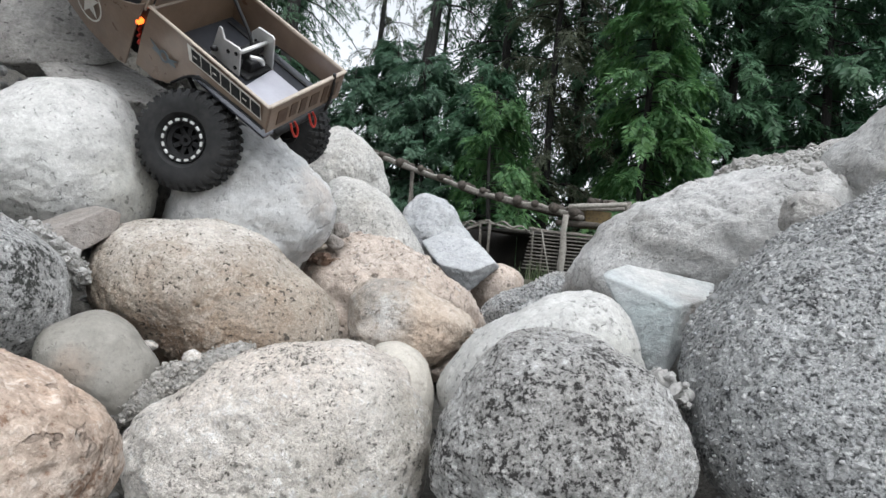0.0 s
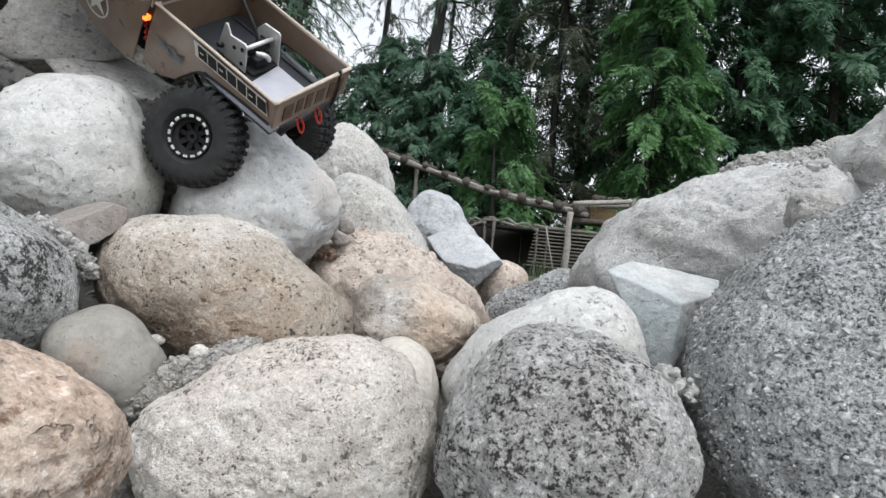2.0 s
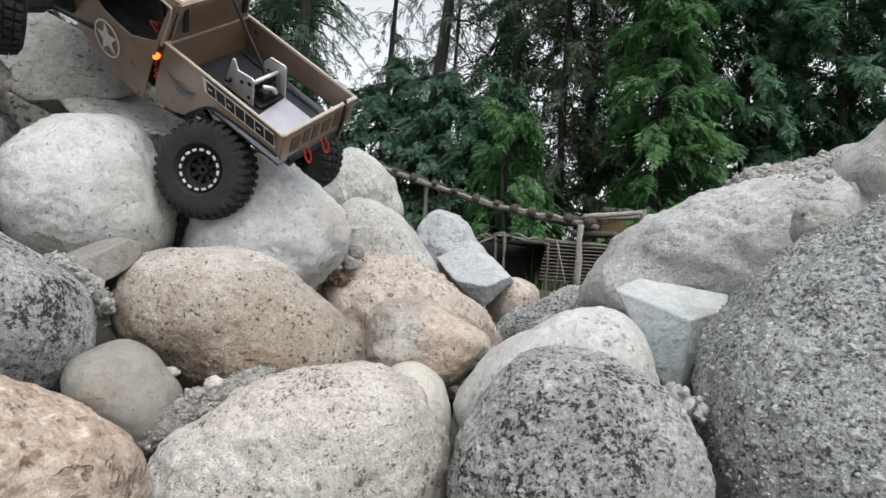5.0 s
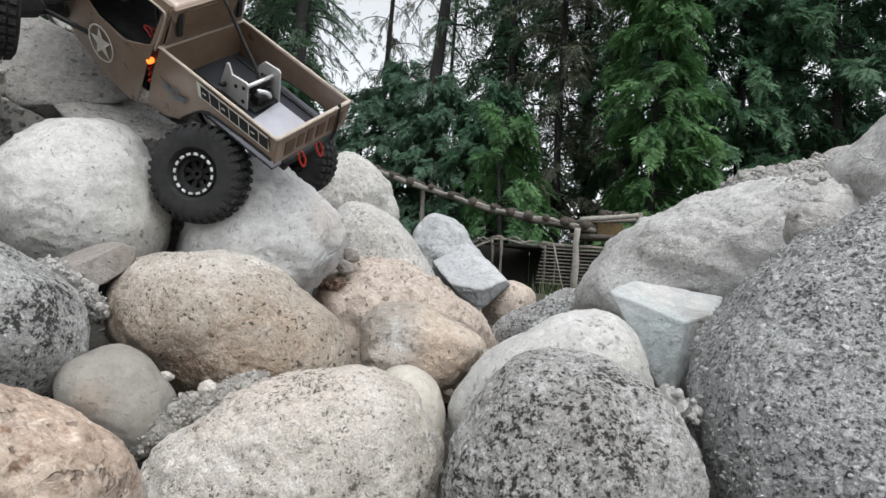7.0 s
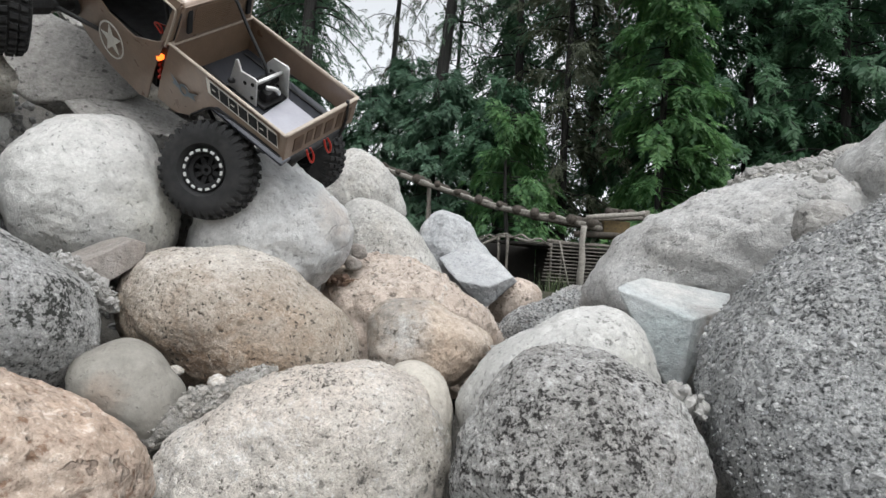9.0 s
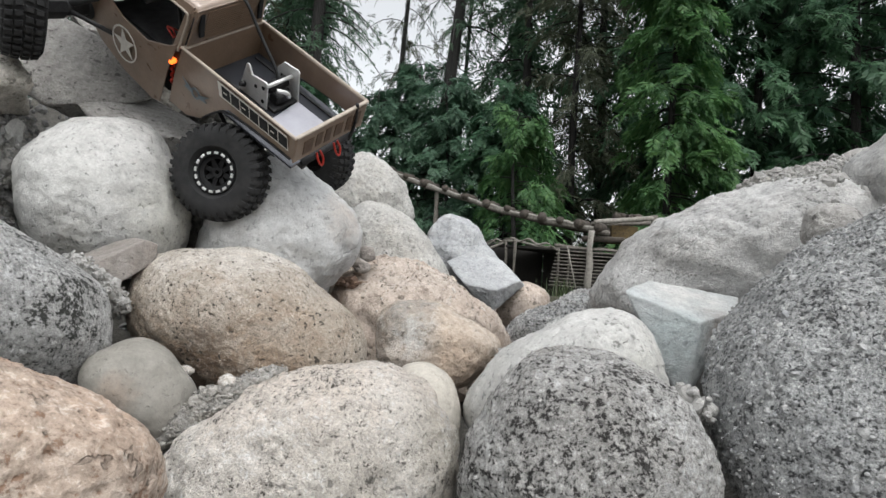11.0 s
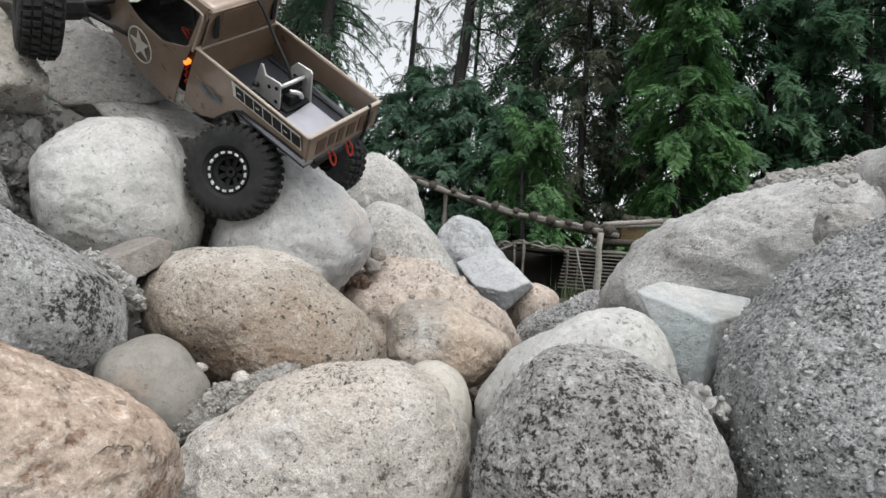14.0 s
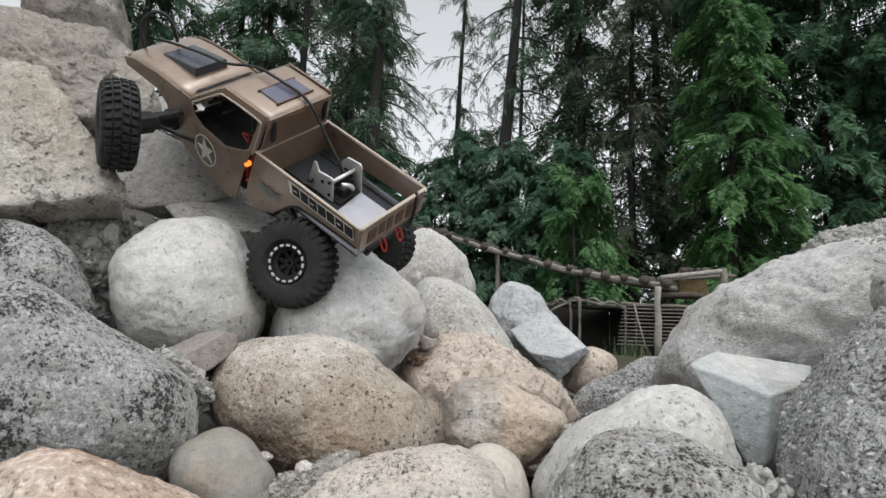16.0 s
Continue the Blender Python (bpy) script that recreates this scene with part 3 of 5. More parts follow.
boulder("grey granite boulder low on the pile",
        (-0.73, 0.772, 0.458), (4.1, 41.8), (0.079, 0.07, 0.076, 0.089, 0.111, 0.097, 0.078, 0.084, 0.092, 0.1, 0.102, 0.099), 0.1, M_GREY, rough=0.02, seed=33)
boulder("large yellowish angular rock with a mossy dark foot",
        (-0.759, 0.772, 0.669), (14.5, 42.9), None, 0.13, M_YELLOW, rough=0.035, seed=34, name='rock', lumps=9.0, crag=0.042, edge=20,
        planes=((-0.08, -0.81, 0.58, 0.03), (0.28, -0.48, -0.83, 0.105), (0.81, 0, 0.59, 0.0834), (1, 0, 0.03, 0.1278), (-0.18, 0, 0.98, 0.1429), (0.14, 0, -0.99, 0.117), (-0.99, 0, -0.1, 0.1654), (0, 1, 0, 0.11)))
boulder("sloping grey-brown rock above the others",
        (-0.951, 0.99, 0.901), (20.2, 42.6), (0.190, 0.172, 0.132, 0.118, 0.127, 0.164, 0.126, 0.08, 0.074, 0.091, 0.140, 0.215), 0.13, M_BROWN, rough=0.035, facets=4, bite=0.16, full=3.0, seed=35, name='rock', cuts=((0.1, -0.75, 0.65, 0.070),), crag=0.05)
boulder("tan rock at the very top of the pile",
        (-1.088, 1.182, 1.156), (25.2, 41.6), (0.134, 0.119, 0.1, 0.109, 0.094, 0.101, 0.108, 0.103, 0.093, 0.112, 0.114, 0.154), 0.13, M_BROWN, rough=0.03, facets=4, seed=36, level=5, name='rock', crag=0.05)
PALE_SHOULDER_RUBBLE = boulder("crumbled grey rubble heaped on the flat-topped boulder's shoulder",
        (-0.261, 0.648, 0.218), (-11.1, 22.1), (0.013, 0.083, 0.037, 0.026, 0.025, 0.028, 0.047, 0.07, 0.014, 0.008, 0.007, 0.008), 0.03, M_RUBBLE, rough=0.10, seed=41, lumps=16.0, name='rubble_and_shade_fill', level=5, crag=0.14)
GRANITE_EDGE_RUBBLE = boulder("crumbled pale rubble clinging to the granite boulder's edge",
        (-0.437, 0.703, 0.346), (-2.1, 30.5), (0.018, 0.014, 0.014, 0.018, 0.036, 0.042, 0.017, 0.013, 0.013, 0.017, 0.042, 0.044), 0.03, M_RUBBLE, rough=0.10, seed=42, lumps=16.0, name='rubble_and_shade_fill', level=5, crag=0.14)
RUBBLE_BANK = boulder("bank of crumbled grey dirt and rubble between rocks",
        (-0.733, 0.872, 0.471), (4.5, 38.7), (0.055, 0.072, 0.12, 0.125, 0.129, 0.049, 0.032, 0.03, 0.037, 0.075, 0.109, 0.063), 0.07, M_SOIL, rough=0.08, seed=38, lumps=12.0, name='rubble_and_shade_fill', level=5, crag=0.1)

# ---- the toy rock crawler: a radio-controlled pickup ----
def plain(name, colour, rough=0.5, metal=0.0, wear=0.25, scale=60.0, dust=None, dusty=0.0):
    g = Graph(name, rough, metal)
    c = g.mix(g.ramp(g.noise(scale, 4), (0.35, 0.0), (0.7, wear)), colour, tuple(0.55 * v for v in colour))
    if dust:
        c = g.mix(g.ramp(g.noise(scale * 0.6, 5, 0.7, 7), (0.55 - 0.25 * dusty, 0.0), (0.8, dusty)), c, dust)
    return g.done(c, g.bump(g.noise(scale * 5, 3), 0.0004), g.ramp(g.noise(scale * 0.8, 4, 0.6, 3), (0.3, rough * 0.8), (0.7, min(1.0, rough * 1.35))))


M_BODY = plain("tan_brown_body_paint", (0.205, 0.142, 0.100), 0.32, 0.2, 0.35, 40, (0.36, 0.31, 0.26), 0.20)
M_BODY.node_tree.nodes["Principled BSDF"].inputs["Coat Weight"].default_value = 0.8
M_BODY.node_tree.nodes["Principled BSDF"].inputs["Coat Roughness"].default_value = 0.15
M_EDGE = plain("scuffed_pale_edge", (0.40, 0.34, 0.28), 0.5, 0.0, 0.5, 180)
M_INSIDE = plain("brown_body_lining", (0.20, 0.135, 0.09), 0.5, 0.0, 0.3, 50)
M_RUBBER = plain("dusty_black_rubber", (0.013, 0.013, 0.0135), 0.85, 0.0, 0.3, 45, (0.105, 0.10, 0.092), 0.22)
M_RIM = plain("black_plastic_rim", (0.004, 0.004, 0.0045), 0.9)
M_ALU = plain("dull_aluminium", (0.68, 0.68, 0.67), 0.38, 0.5, 0.3, 120)
M_BLACK = plain("black_chassis_plastic", (0.008, 0.008, 0.009), 0.6, 0.0, 0.3, 80, (0.07, 0.066, 0.06), 0.20)
M_SCOOP = plain("dark_glossy_plastic", (0.045, 0.05, 0.065), 0.18)
M_GLASS_ROOF = plain("tinted_violet_pane", (0.075, 0.08, 0.12), 0.12)
M_RED = plain("red_anodised_metal", (0.42, 0.03, 0.018), 0.4, 0.2, 0.2)
M_DECAL = plain("off_white_decal", (0.62, 0.60, 0.55), 0.45, 0.0, 0.4, 160)
M_INK = plain("black_decal", (0.010, 0.010, 0.011), 0.85)
M_BLUEGREY = plain("faded_blue_grey_decal", (0.10, 0.13, 0.15), 0.5)
M_PLATE = plain("grey_bed_plate", (0.055, 0.058, 0.068), 0.16, 0.3, 0.4, 25)
M_LAVENDER = plain("pale_grey_plate", (0.33, 0.33, 0.37), 0.35, 0.1, 0.3, 40)
M_RUST = plain("worn_dark_brown_paint", (0.10, 0.062, 0.040), 0.5, 0.2, 0.6, 35)
g = Graph("orange_lamp", 0.4)
g.bsdf.inputs["Emission Color"].default_value, g.bsdf.inputs["Emission Strength"].default_value = (1.0, 0.16, 0.02, 1), 2.2
M_LAMP = g.done((0.8, 0.2, 0.03))


def part(name, bm, material, parent, label="", smooth=False):
    me = bpy.data.meshes.new(name)
    bm.to_mesh(me)
    bm.free()
    me.materials.append(material)
    if smooth:
        me.polygons.foreach_set("use_smooth", [True] * len(me.polygons))
    ob = new(name, me)
    ob.parent = parent
    return tagged(ob, label)


def sheet(points, thick, bevel=0.0012, into=None):
    """A moulded panel: a polygon in space given thickness, with softened edges."""
    bm = into or bmesh.new()
    vs = [bm.verts.new(p) for p in points]
    f = bm.faces.new(vs)
    f.normal_update()
    ex = bmesh.ops.extrude_face_region(bm, geom=[f])
    up = [e for e in ex["geom"] if isinstance(e, bmesh.types.BMVert)]
    bmesh.ops.translate(bm, verts=up, vec=f.normal * thick)
    bmesh.ops.recalc_face_normals(bm, faces=bm.faces)
    if bevel:
        bmesh.ops.bevel(bm, geom=list(bm.edges), offset=bevel, segments=1, affect="EDGES", clamp_overlap=True)
    return bm


def block(lo, hi, bevel=0.001):
    bm = bmesh.new()
    bmesh.ops.create_cube(bm, size=1.0)
    for v in bm.verts:
        v.co = Vector([a + (c + 0.5) * (b - a) for c, a, b in zip(v.co, lo, hi)])
    if bevel:
        bmesh.ops.bevel(bm, geom=list(bm.edges), offset=bevel, segments=2, affect="EDGES", clamp_overlap=True)
    return bm


def pipe(points, radius, sides=8):
    """A rod or cable of even thickness, its bends smoothed."""
    line = [Vector(p) for p in points]
    for _ in range(2 if len(line) > 2 else 0):
        cut = [line[0]]
        for a, b in zip(line, line[1:]):
            cut += [a.lerp(b, 0.25), a.lerp(b, 0.75)]
        line = cut + [line[-1]]
    bm = bmesh.new()
    rings = []
    for i, p in enumerate(line):
        q = (line[min(i + 1, len(line) - 1)] - line[max(i - 1, 0)]).to_track_quat("Z", "Y")
        rings.append([bm.verts.new(p + q @ Vector((radius * math.cos(a), radius * math.sin(a), 0))) for a in (2 * math.pi * k / sides for k in range(sides))])
    for a, b in zip(rings, rings[1:]):
        for k in range(sides):
            bm.faces.new((a[k], a[(k + 1) % sides], b[(k + 1) % sides], b[k]))
    bm.faces.new(rings[0][::-1])
    bm.faces.new(rings[-1])
    return bm


def turned(profile, sides=48, into=None):
    """A body turned round the y axis from (y, radius) pairs, closed into a ring."""
    bm = into or bmesh.new()
    rings = []
    for k in range(sides):
        a = 2 * math.pi * k / sides
        rings.append([bm.verts.new((r * math.cos(a), y, r * math.sin(a))) for y, r in profile])
    n = len(profile)
    for a, b in zip(rings, rings[1:] + rings[:1]):
        for i in range(n):
            bm.faces.new((a[i], a[(i + 1) % n], b[(i + 1) % n], b[i]))
    bmesh.ops.recalc_face_normals(bm, faces=bm.faces)
    return bm


def tyre_mesh(R, W, count=34):
    """A knobbly tyre in one piece: chevron tread blocks drawn out of the carcass, with grooves between."""
    half = ((0.04, R), (0.40, R - 0.0008), (0.47, R - 0.0014), (0.83, 0.0632), (0.88, 0.0618), (1.00, 0.0560), (1.05, 0.0490), (0.97, 0.0370), (0.55, 0.0290))
    profile = [(-y * W, r) for y, r in half[::-1]] + [(y * W, r) for y, r in half]
    bm, rings, n = bmesh.new(), [], len(profile)
    for k in range(2 * count):
        a = 2 * math.pi / count * (k // 2 + (0.60 if k % 2 else 0.0))
        ring = []
        for y, r in profile:
            b = a + 0.07 * abs(y) / W + (math.pi / count if y > 0 else 0.0)
            ring.append(bm.verts.new((r * math.cos(b), y, r * math.sin(b))))
        rings.append(ring)
    drawn = []
    for k, (a, b) in enumerate(zip(rings, rings[1:] + rings[:1])):
        for i in range(n):
            f = bm.faces.new((a[i], a[(i + 1) % n], b[(i + 1) % n], b[i]))
            if i in (3, 5, 7, 9, 11, 13) and k % 2 == 0:
                drawn.append(f)
    bmesh.ops.recalc_face_normals(bm, faces=bm.faces)
    for f in bmesh.ops.extrude_discrete_faces(bm, faces=drawn)["faces"]:
        c = f.calc_center_median()
        out = Vector((c.x, 0, c.z)).normalized()
        lift = 0.0046 if abs(c.y) < 0.87 * W else 0.0028
        for v in f.verts:
            v.co = c + (v.co - c) * 0.84 + out * lift
    bmesh.ops.recalc_face_normals(bm, faces=bm.faces)
    return bm


def wheel(parent, centre, axis, spin=0.0):
    """One wheel: rim with spokes, bead ring with bolts, lugged tyre. The axis points outward."""
    R, W = 0.0665, 0.026
    bm = turned(((W * 0.5, 0.019), (W * 0.62, 0.028), (W * 0.45, 0.0285), (-W * 0.5, 0.0285), (-W * 0.5, 0.022), (0.002, 0.020)), 40)
    w = part("wheel", bm, M_RIM, parent, "black wheel with a ring of pale bolts")
    y = Vector(axis).normalized()
    x = y.cross(Vector((0, 0, 1))).normalized()
    w.matrix_local = Matrix.Translation(centre) @ Matrix((x, y, x.cross(y))).transposed().to_4x4() @ pose(0, 0, 0, 0, spin, 0)
    part("hub", turned(((0.003, 0.002), (0.012, 0.003), (0.012, 0.0075), (0.003, 0.009)), 20), M_RIM, w)
    part("brake_disc", turned(((-0.004, 0.001), (-0.002, 0.001), (-0.002, 0.021), (-0.004, 0.021)), 32), M_RIM, w)
    for k in range(8):
        a = 2 * math.pi * k / 8
        d, s = Vector((math.cos(a), 0, math.sin(a))), Vector((-math.sin(a), 0, math.cos(a))) * 0.0032
        part("spoke", sheet([d * 0.006 - s + Vector((0, 0.004, 0)), d * 0.022 - s + Vector((0, 0.006, 0)), d * 0.022 + s + Vector((0, 0.006, 0)), d * 0.006 + s + Vector((0, 0.004, 0))], 0.004, 0), M_RIM, w)
    tyre = tyre_mesh(R, W)
    part("tyre", tyre, M_RUBBER, w, "worn black rubber tyre with chunky dusty tread", True).data.set_sharp_from_angle(angle=0.7)
    part("bead_ring", turned(((W * 0.58, 0.0245), (W * 0.74, 0.0248), (W * 0.74, 0.0300), (W * 0.58, 0.0305)), 40), M_BLACK, w)
    for k in range(16):
        a = 2 * math.pi * (k + 0.5) / 16
        c = Vector((0.0274 * math.cos(a), W * 0.80, 0.0274 * math.sin(a)))
        t, o = Vector((-math.sin(a), 0, math.cos(a))) * 0.0036, Vector((math.cos(a), 0, math.sin(a))) * 0.0018
        part("ring_clamp", sheet([c - t - o, c - t + o, c + t * 0.7 + o, c + t * 0.7 - o][::-1], -0.0022, 0.0005), M_ALU, w)
    return w


def shell(stations, crown, drop, thick=0.0022, steps=12):
    """A moulded panel with rolled-over sides: at each station (x, half width, height) a low arch across y."""
    bm, rings = bmesh.new(), []
    for x, w, z in stations:
        ring = []
        for k in range(-steps, steps + 1):
            q = k / steps
            roll = max(0.0, abs(q) - 0.80) / 0.20
            ring.append((x, q * w * (1 - 0.02 * roll * roll), z + crown * (1 - q * q) - drop * (1 - math.sqrt(max(0.0, 1 - roll * roll)))))
        rings.append(ring)
    rows = [[[bm.verts.new((x, y * (1 - 0.03 * k), z - thick * k)) for x, y, z in ring] for ring in rings] for k in (0, 1)]
    for k, grid in enumerate(rows):
        for a, b in zip(grid, grid[1:]):
            for i in range(2 * steps):
                q = (a[i], a[i + 1], b[i + 1], b[i])
                bm.faces.new(q if k else q[::-1])
    for i in range(2 * steps):
        for j in (0, -1):
            bm.faces.new((rows[0][j][i], rows[0][j][i + 1], rows[1][j][i + 1], rows[1][j][i]))
    for i in (0, -1):
        for j in range(len(stations) - 1):
            bm.faces.new((rows[0][j][i], rows[0][j + 1][i], rows[1][j + 1][i], rows[1][j][i]))
    bmesh.ops.recalc_face_normals(bm, faces=bm.faces)
    return bm


def truck():
    t = new("toy_truck")
    tagged(t, "tan-brown radio-controlled toy pickup crawling over boulders", "toy truck")
    t.matrix_world = Matrix(((-0.8102, -0.4944, 0.3148, -0.311), (0.1021, -0.6479, -0.7549, 0.9244), (0.5772, -0.5795, 0.5754, 0.572), (0, 0, 0, 1)))
    t.matrix_world = Matrix.LocRotScale(t.matrix_world.to_translation(), t.matrix_world.to_quaternion(), None)
    W = 0.072
    # bed and cab sides
    for s, label in ((1, "scuffed tan-brown pickup side"), (-1, "tan-brown pickup side")):
        rear = ((-0.092, 0.121), (0.124, 0.121), (0.141, 0.060), (0.150, 0.010), (0.112, 0.010), (0.078, 0.028), (0.052, 0.062), (0.030, 0.080), (-0.045, 0.084), (-0.092, 0.082))
        side = part("bed_side", sheet([(x, s * W, z) for x, z in (rear if s < 0 else rear)], 0.0022 * (1 if s > 0 else -1), 0.0008), M_BODY, t, label)
        front = ((0.136, 0.118), (0.152, 0.106), (0.196, 0.086), (0.250, 0.092), (0.270, 0.104), (0.279, 0.1285), (0.36, 0.1295), (0.425, 0.1235), (0.456, 0.1125), (0.450, 0.098), (0.365, 0.097), (0.345, 0.080), (0.330, 0.045), (0.300, 0.018), (0.250, -0.004), (0.190, -0.014), (0.172, -0.008), (0.155, 0.060))
        part("door_panel", sheet([(x, s * (W - 0.001 - 0.012 * max(0, x - 0.3)), z) for x, z in front], 0.0022 * (1 if s > 0 else -1), 0.0008), M_BODY, t)
        part("bed_rail", block((-0.093, s * W - (0.0015 if s > 0 else 0.003), 0.1205), (0.125, s * W + (0.003 if s > 0 else 0.0015), 0.1235), 0.0008), M_EDGE, t, "pale scuffed top edge")
        part("arch_trim", pipe([(-0.088, s * (W + 0.001), 0.083), (-0.04, s * (W + 0.001), 0.083), (0.03, s * (W + 0.001), 0.079), (0.05, s * (W + 0.001), 0.064), (0.078, s * (W + 0.001), 0.031)], 0.0018, 6), M_BLACK, t)
        # pillars and roof rail round the open window
        part("door_pillar", sheet([(0.112, s * 0.064, 0.182), (0.126, s * 0.064, 0.179), (0.148, s * 0.070, 0.104), (0.126, s * 0.070, 0.116)], 0.003, 0.0008), M_BODY, t)
        part("windscreen_pillar", sheet([(0.199, s * 0.064, 0.182), (0.212, s * 0.063, 0.181), (0.284, s * 0.070, 0.125), (0.270, s * 0.070, 0.120)], 0.003, 0.0008), M_BODY, t)
        part("roof_rail", sheet([(0.113, s * 0.063, 0.186), (0.208, s * 0.063, 0.186), (0.206, s * 0.066, 0.176), (0.118, s * 0.066, 0.174)], 0.003, 0.0008), M_BODY, t)
        part("window_edge", pipe([(0.131, s * 0.0735, 0.112), (0.116, s * 0.0685, 0.172), (0.124, s * 0.0675, 0.176), (0.203, s * 0.0675, 0.176), (0.212, s * 0.0678, 0.172), (0.270, s * 0.0735, 0.127)], 0.0016, 6), M_EDGE, t, "pale scuffed window edge", True)
        part("rear_slot", block((0.1085, s * 0.052 - 0.004, 0.140), (0.1125, s * 0.052 + 0.004, 0.176), 0.0008), M_INK, t)
    # cab
    roof = part("roof", shell([(0.108, 0.0650, 0.1790), (0.111, 0.0655, 0.1830), (0.118, 0.0660, 0.1850), (0.160, 0.0660, 0.1862), (0.196, 0.0660, 0.1855), (0.206, 0.0662, 0.1835), (0.212, 0.0664, 0.1800)], 0.0022, 0.011), M_BODY, t, "", True)
    part("roof_hatch", sheet([(0.128, -0.036, 0.1878), (0.128, 0.030, 0.1878), (0.166, 0.030, 0.1888), (0.166, -0.036, 0.1888)], 0.0016, 0.0005), M_GLASS_ROOF, roof, "dark violet tinted hatch")
    for a, b in ((0.125, 0.128), (0.166, 0.169)):
        part("hatch_frame", block((a, -0.039, 0.1870), (b, 0.033, 0.1905), 0.0005), M_RUST, roof)
    part("hatch_bar", block((0.128, -0.012, 0.1880), (0.166, -0.009, 0.1905), 0.0003), M_RUST, roof)
    part("windscreen", shell([(0.2125, 0.0664, 0.1795), (0.232, 0.0680, 0.1645), (0.256, 0.0700, 0.1465), (0.274, 0.0712, 0.1335), (0.281, 0.0716, 0.1300)], 0.0022, 0.009), M_BODY, t, "body-coloured windscreen panel", True)
    back = part("cab_back", sheet([(0.110, -0.062, 0.183), (0.110, 0.062, 0.183), (0.122, 0.069, 0.119), (0.122, -0.069, 0.119)][::-1], 0.0025, 0.0008), M_BODY, t)
    for k in range(13):
        z = 0.130 + 0.0038 * k
        x = 0.122 - (z - 0.119) * 0.1875 - 0.0032
        part("rib", block((x - 0.001, -0.044, z), (x + 0.001, 0.044, z + 0.0018), 0.0004), M_INSIDE, back)
    # bonnet
    bonnet = part("bonnet", shell([(0.2815, 0.0718, 0.1285), (0.320, 0.0720, 0.1290), (0.365, 0.0715, 0.1285), (0.400, 0.0705, 0.1262), (0.430, 0.0690, 0.1220), (0.448, 0.0665, 0.1168), (0.457, 0.0640, 0.1115), (0.461, 0.0620, 0.1040)], 0.0035, 0.012), M_BODY, t, "", True)
    part("bonnet_lip", sheet([(0.455, -0.062, 0.114), (0.461, 0.0, 0.114), (0.455, 0.062, 0.114), (0.450, 0.060, 0.102), (0.456, 0.0, 0.102), (0.450, -0.060, 0.102)], 0.002, 0.0006), M_BODY, bonnet)
    scoop = bmesh.new()
    low = [(0.405, -0.032, 0.127), (0.405, 0.030, 0.127), (0.318, 0.030, 0.130), (0.318, -0.032, 0.130)]
    high = [(0.405, -0.031, 0.131), (0.405, 0.029, 0.131), (0.318, 0.029, 0.147), (0.318, -0.031, 0.147)]
    v = [scoop.verts.new(p) for p in low + high]
    for q in ((4, 5, 6, 7), (0, 1, 5, 4), (1, 2, 6, 5), (2, 3, 7, 6), (3, 0, 4, 7), (3, 2, 1, 0)):
        scoop.faces.new([v[i] for i in q])
    bmesh.ops.recalc_face_normals(scoop, faces=scoop.faces)
    bmesh.ops.bevel(scoop, geom=list(scoop.edges), offset=0.0012, segments=2, affect="EDGES")
    part("bonnet_scoop", scoop, M_SCOOP, bonnet, "dark glossy bonnet scoop")
    part("cowl_gap", sheet([(0.281, -0.055, 0.1325), (0.281, 0.058, 0.1325), (0.285, 0.054, 0.1332), (0.285, -0.051, 0.1332)], 0.0008, 0), M_INK, bonnet)
    # bed
    bed = part("bed_floor", block((-0.090, -0.070, 0.064), (0.122, 0.070, 0.068), 0.0006), M_PLATE, t, "glossy dark plate on the bed floor")
    part("bed_front", block((0.1185, -0.0705, 0.066), (0.1215, 0.0705, 0.121), 0.0006), M_INSIDE, t)
    part("front_rail", block((0.1165, -0.071, 0.1212), (0.1235, 0.071, 0.1245), 0.0008), M_EDGE, t, "pale scuffed top edge")
    gate = part("tailgate", block((-0.0935, -0.0715, 0.078), (-0.0905, 0.0715, 0.121), 0.0008), M_BODY, t, "scraped brown tailgate")
    part("gate_rail", block((-0.0945, -0.0725, 0.1212), (-0.089, 0.0725, 0.1242), 0.0008), M_EDGE, t, "pale scuffed top edge")
    for k, (a, b, lo, hi) in enumerate(((-0.060, -0.045, 0.088, 0.112), (-0.040, -0.030, 0.086, 0.113), (-0.022, -0.006, 0.088, 0.110), (0.002, 0.014, 0.087, 0.112), (0.020, 0.032, 0.089, 0.111), (0.038, 0.056, 0.086, 0.110))):
        part("dark_bar", block((-0.0945, a, lo), (-0.0932, b, hi), 0.0003), M_RUST, gate)
    part("pale_plate", sheet([(-0.056, -0.034, 0.0705), (-0.064, 0.030, 0.0705), (-0.008, 0.026, 0.0705), (0.000, -0.034, 0.0705)], 0.0015, 0.0004), M_LAVENDER, bed)
    for y, x0, x1 in ((0.055, -0.08, 0.11), (-0.055, -0.08, 0.11), (0.02, 0.03, 0.115)):
        part("floor_strip", block((x0, y - 0.002, 0.0685), (x1, y + 0.002, 0.071), 0.0004), M_LAVENDER if y > 0.03 else M_BLACK, bed)
    # winch: two upright aluminium plates with rods between, a drum and a small motor
    winch = part("winch", block((0.000, -0.034, 0.0695), (0.048, 0.014, 0.0735), 0.0008), M_BLACK, t, "aluminium winch frame with a black spool")
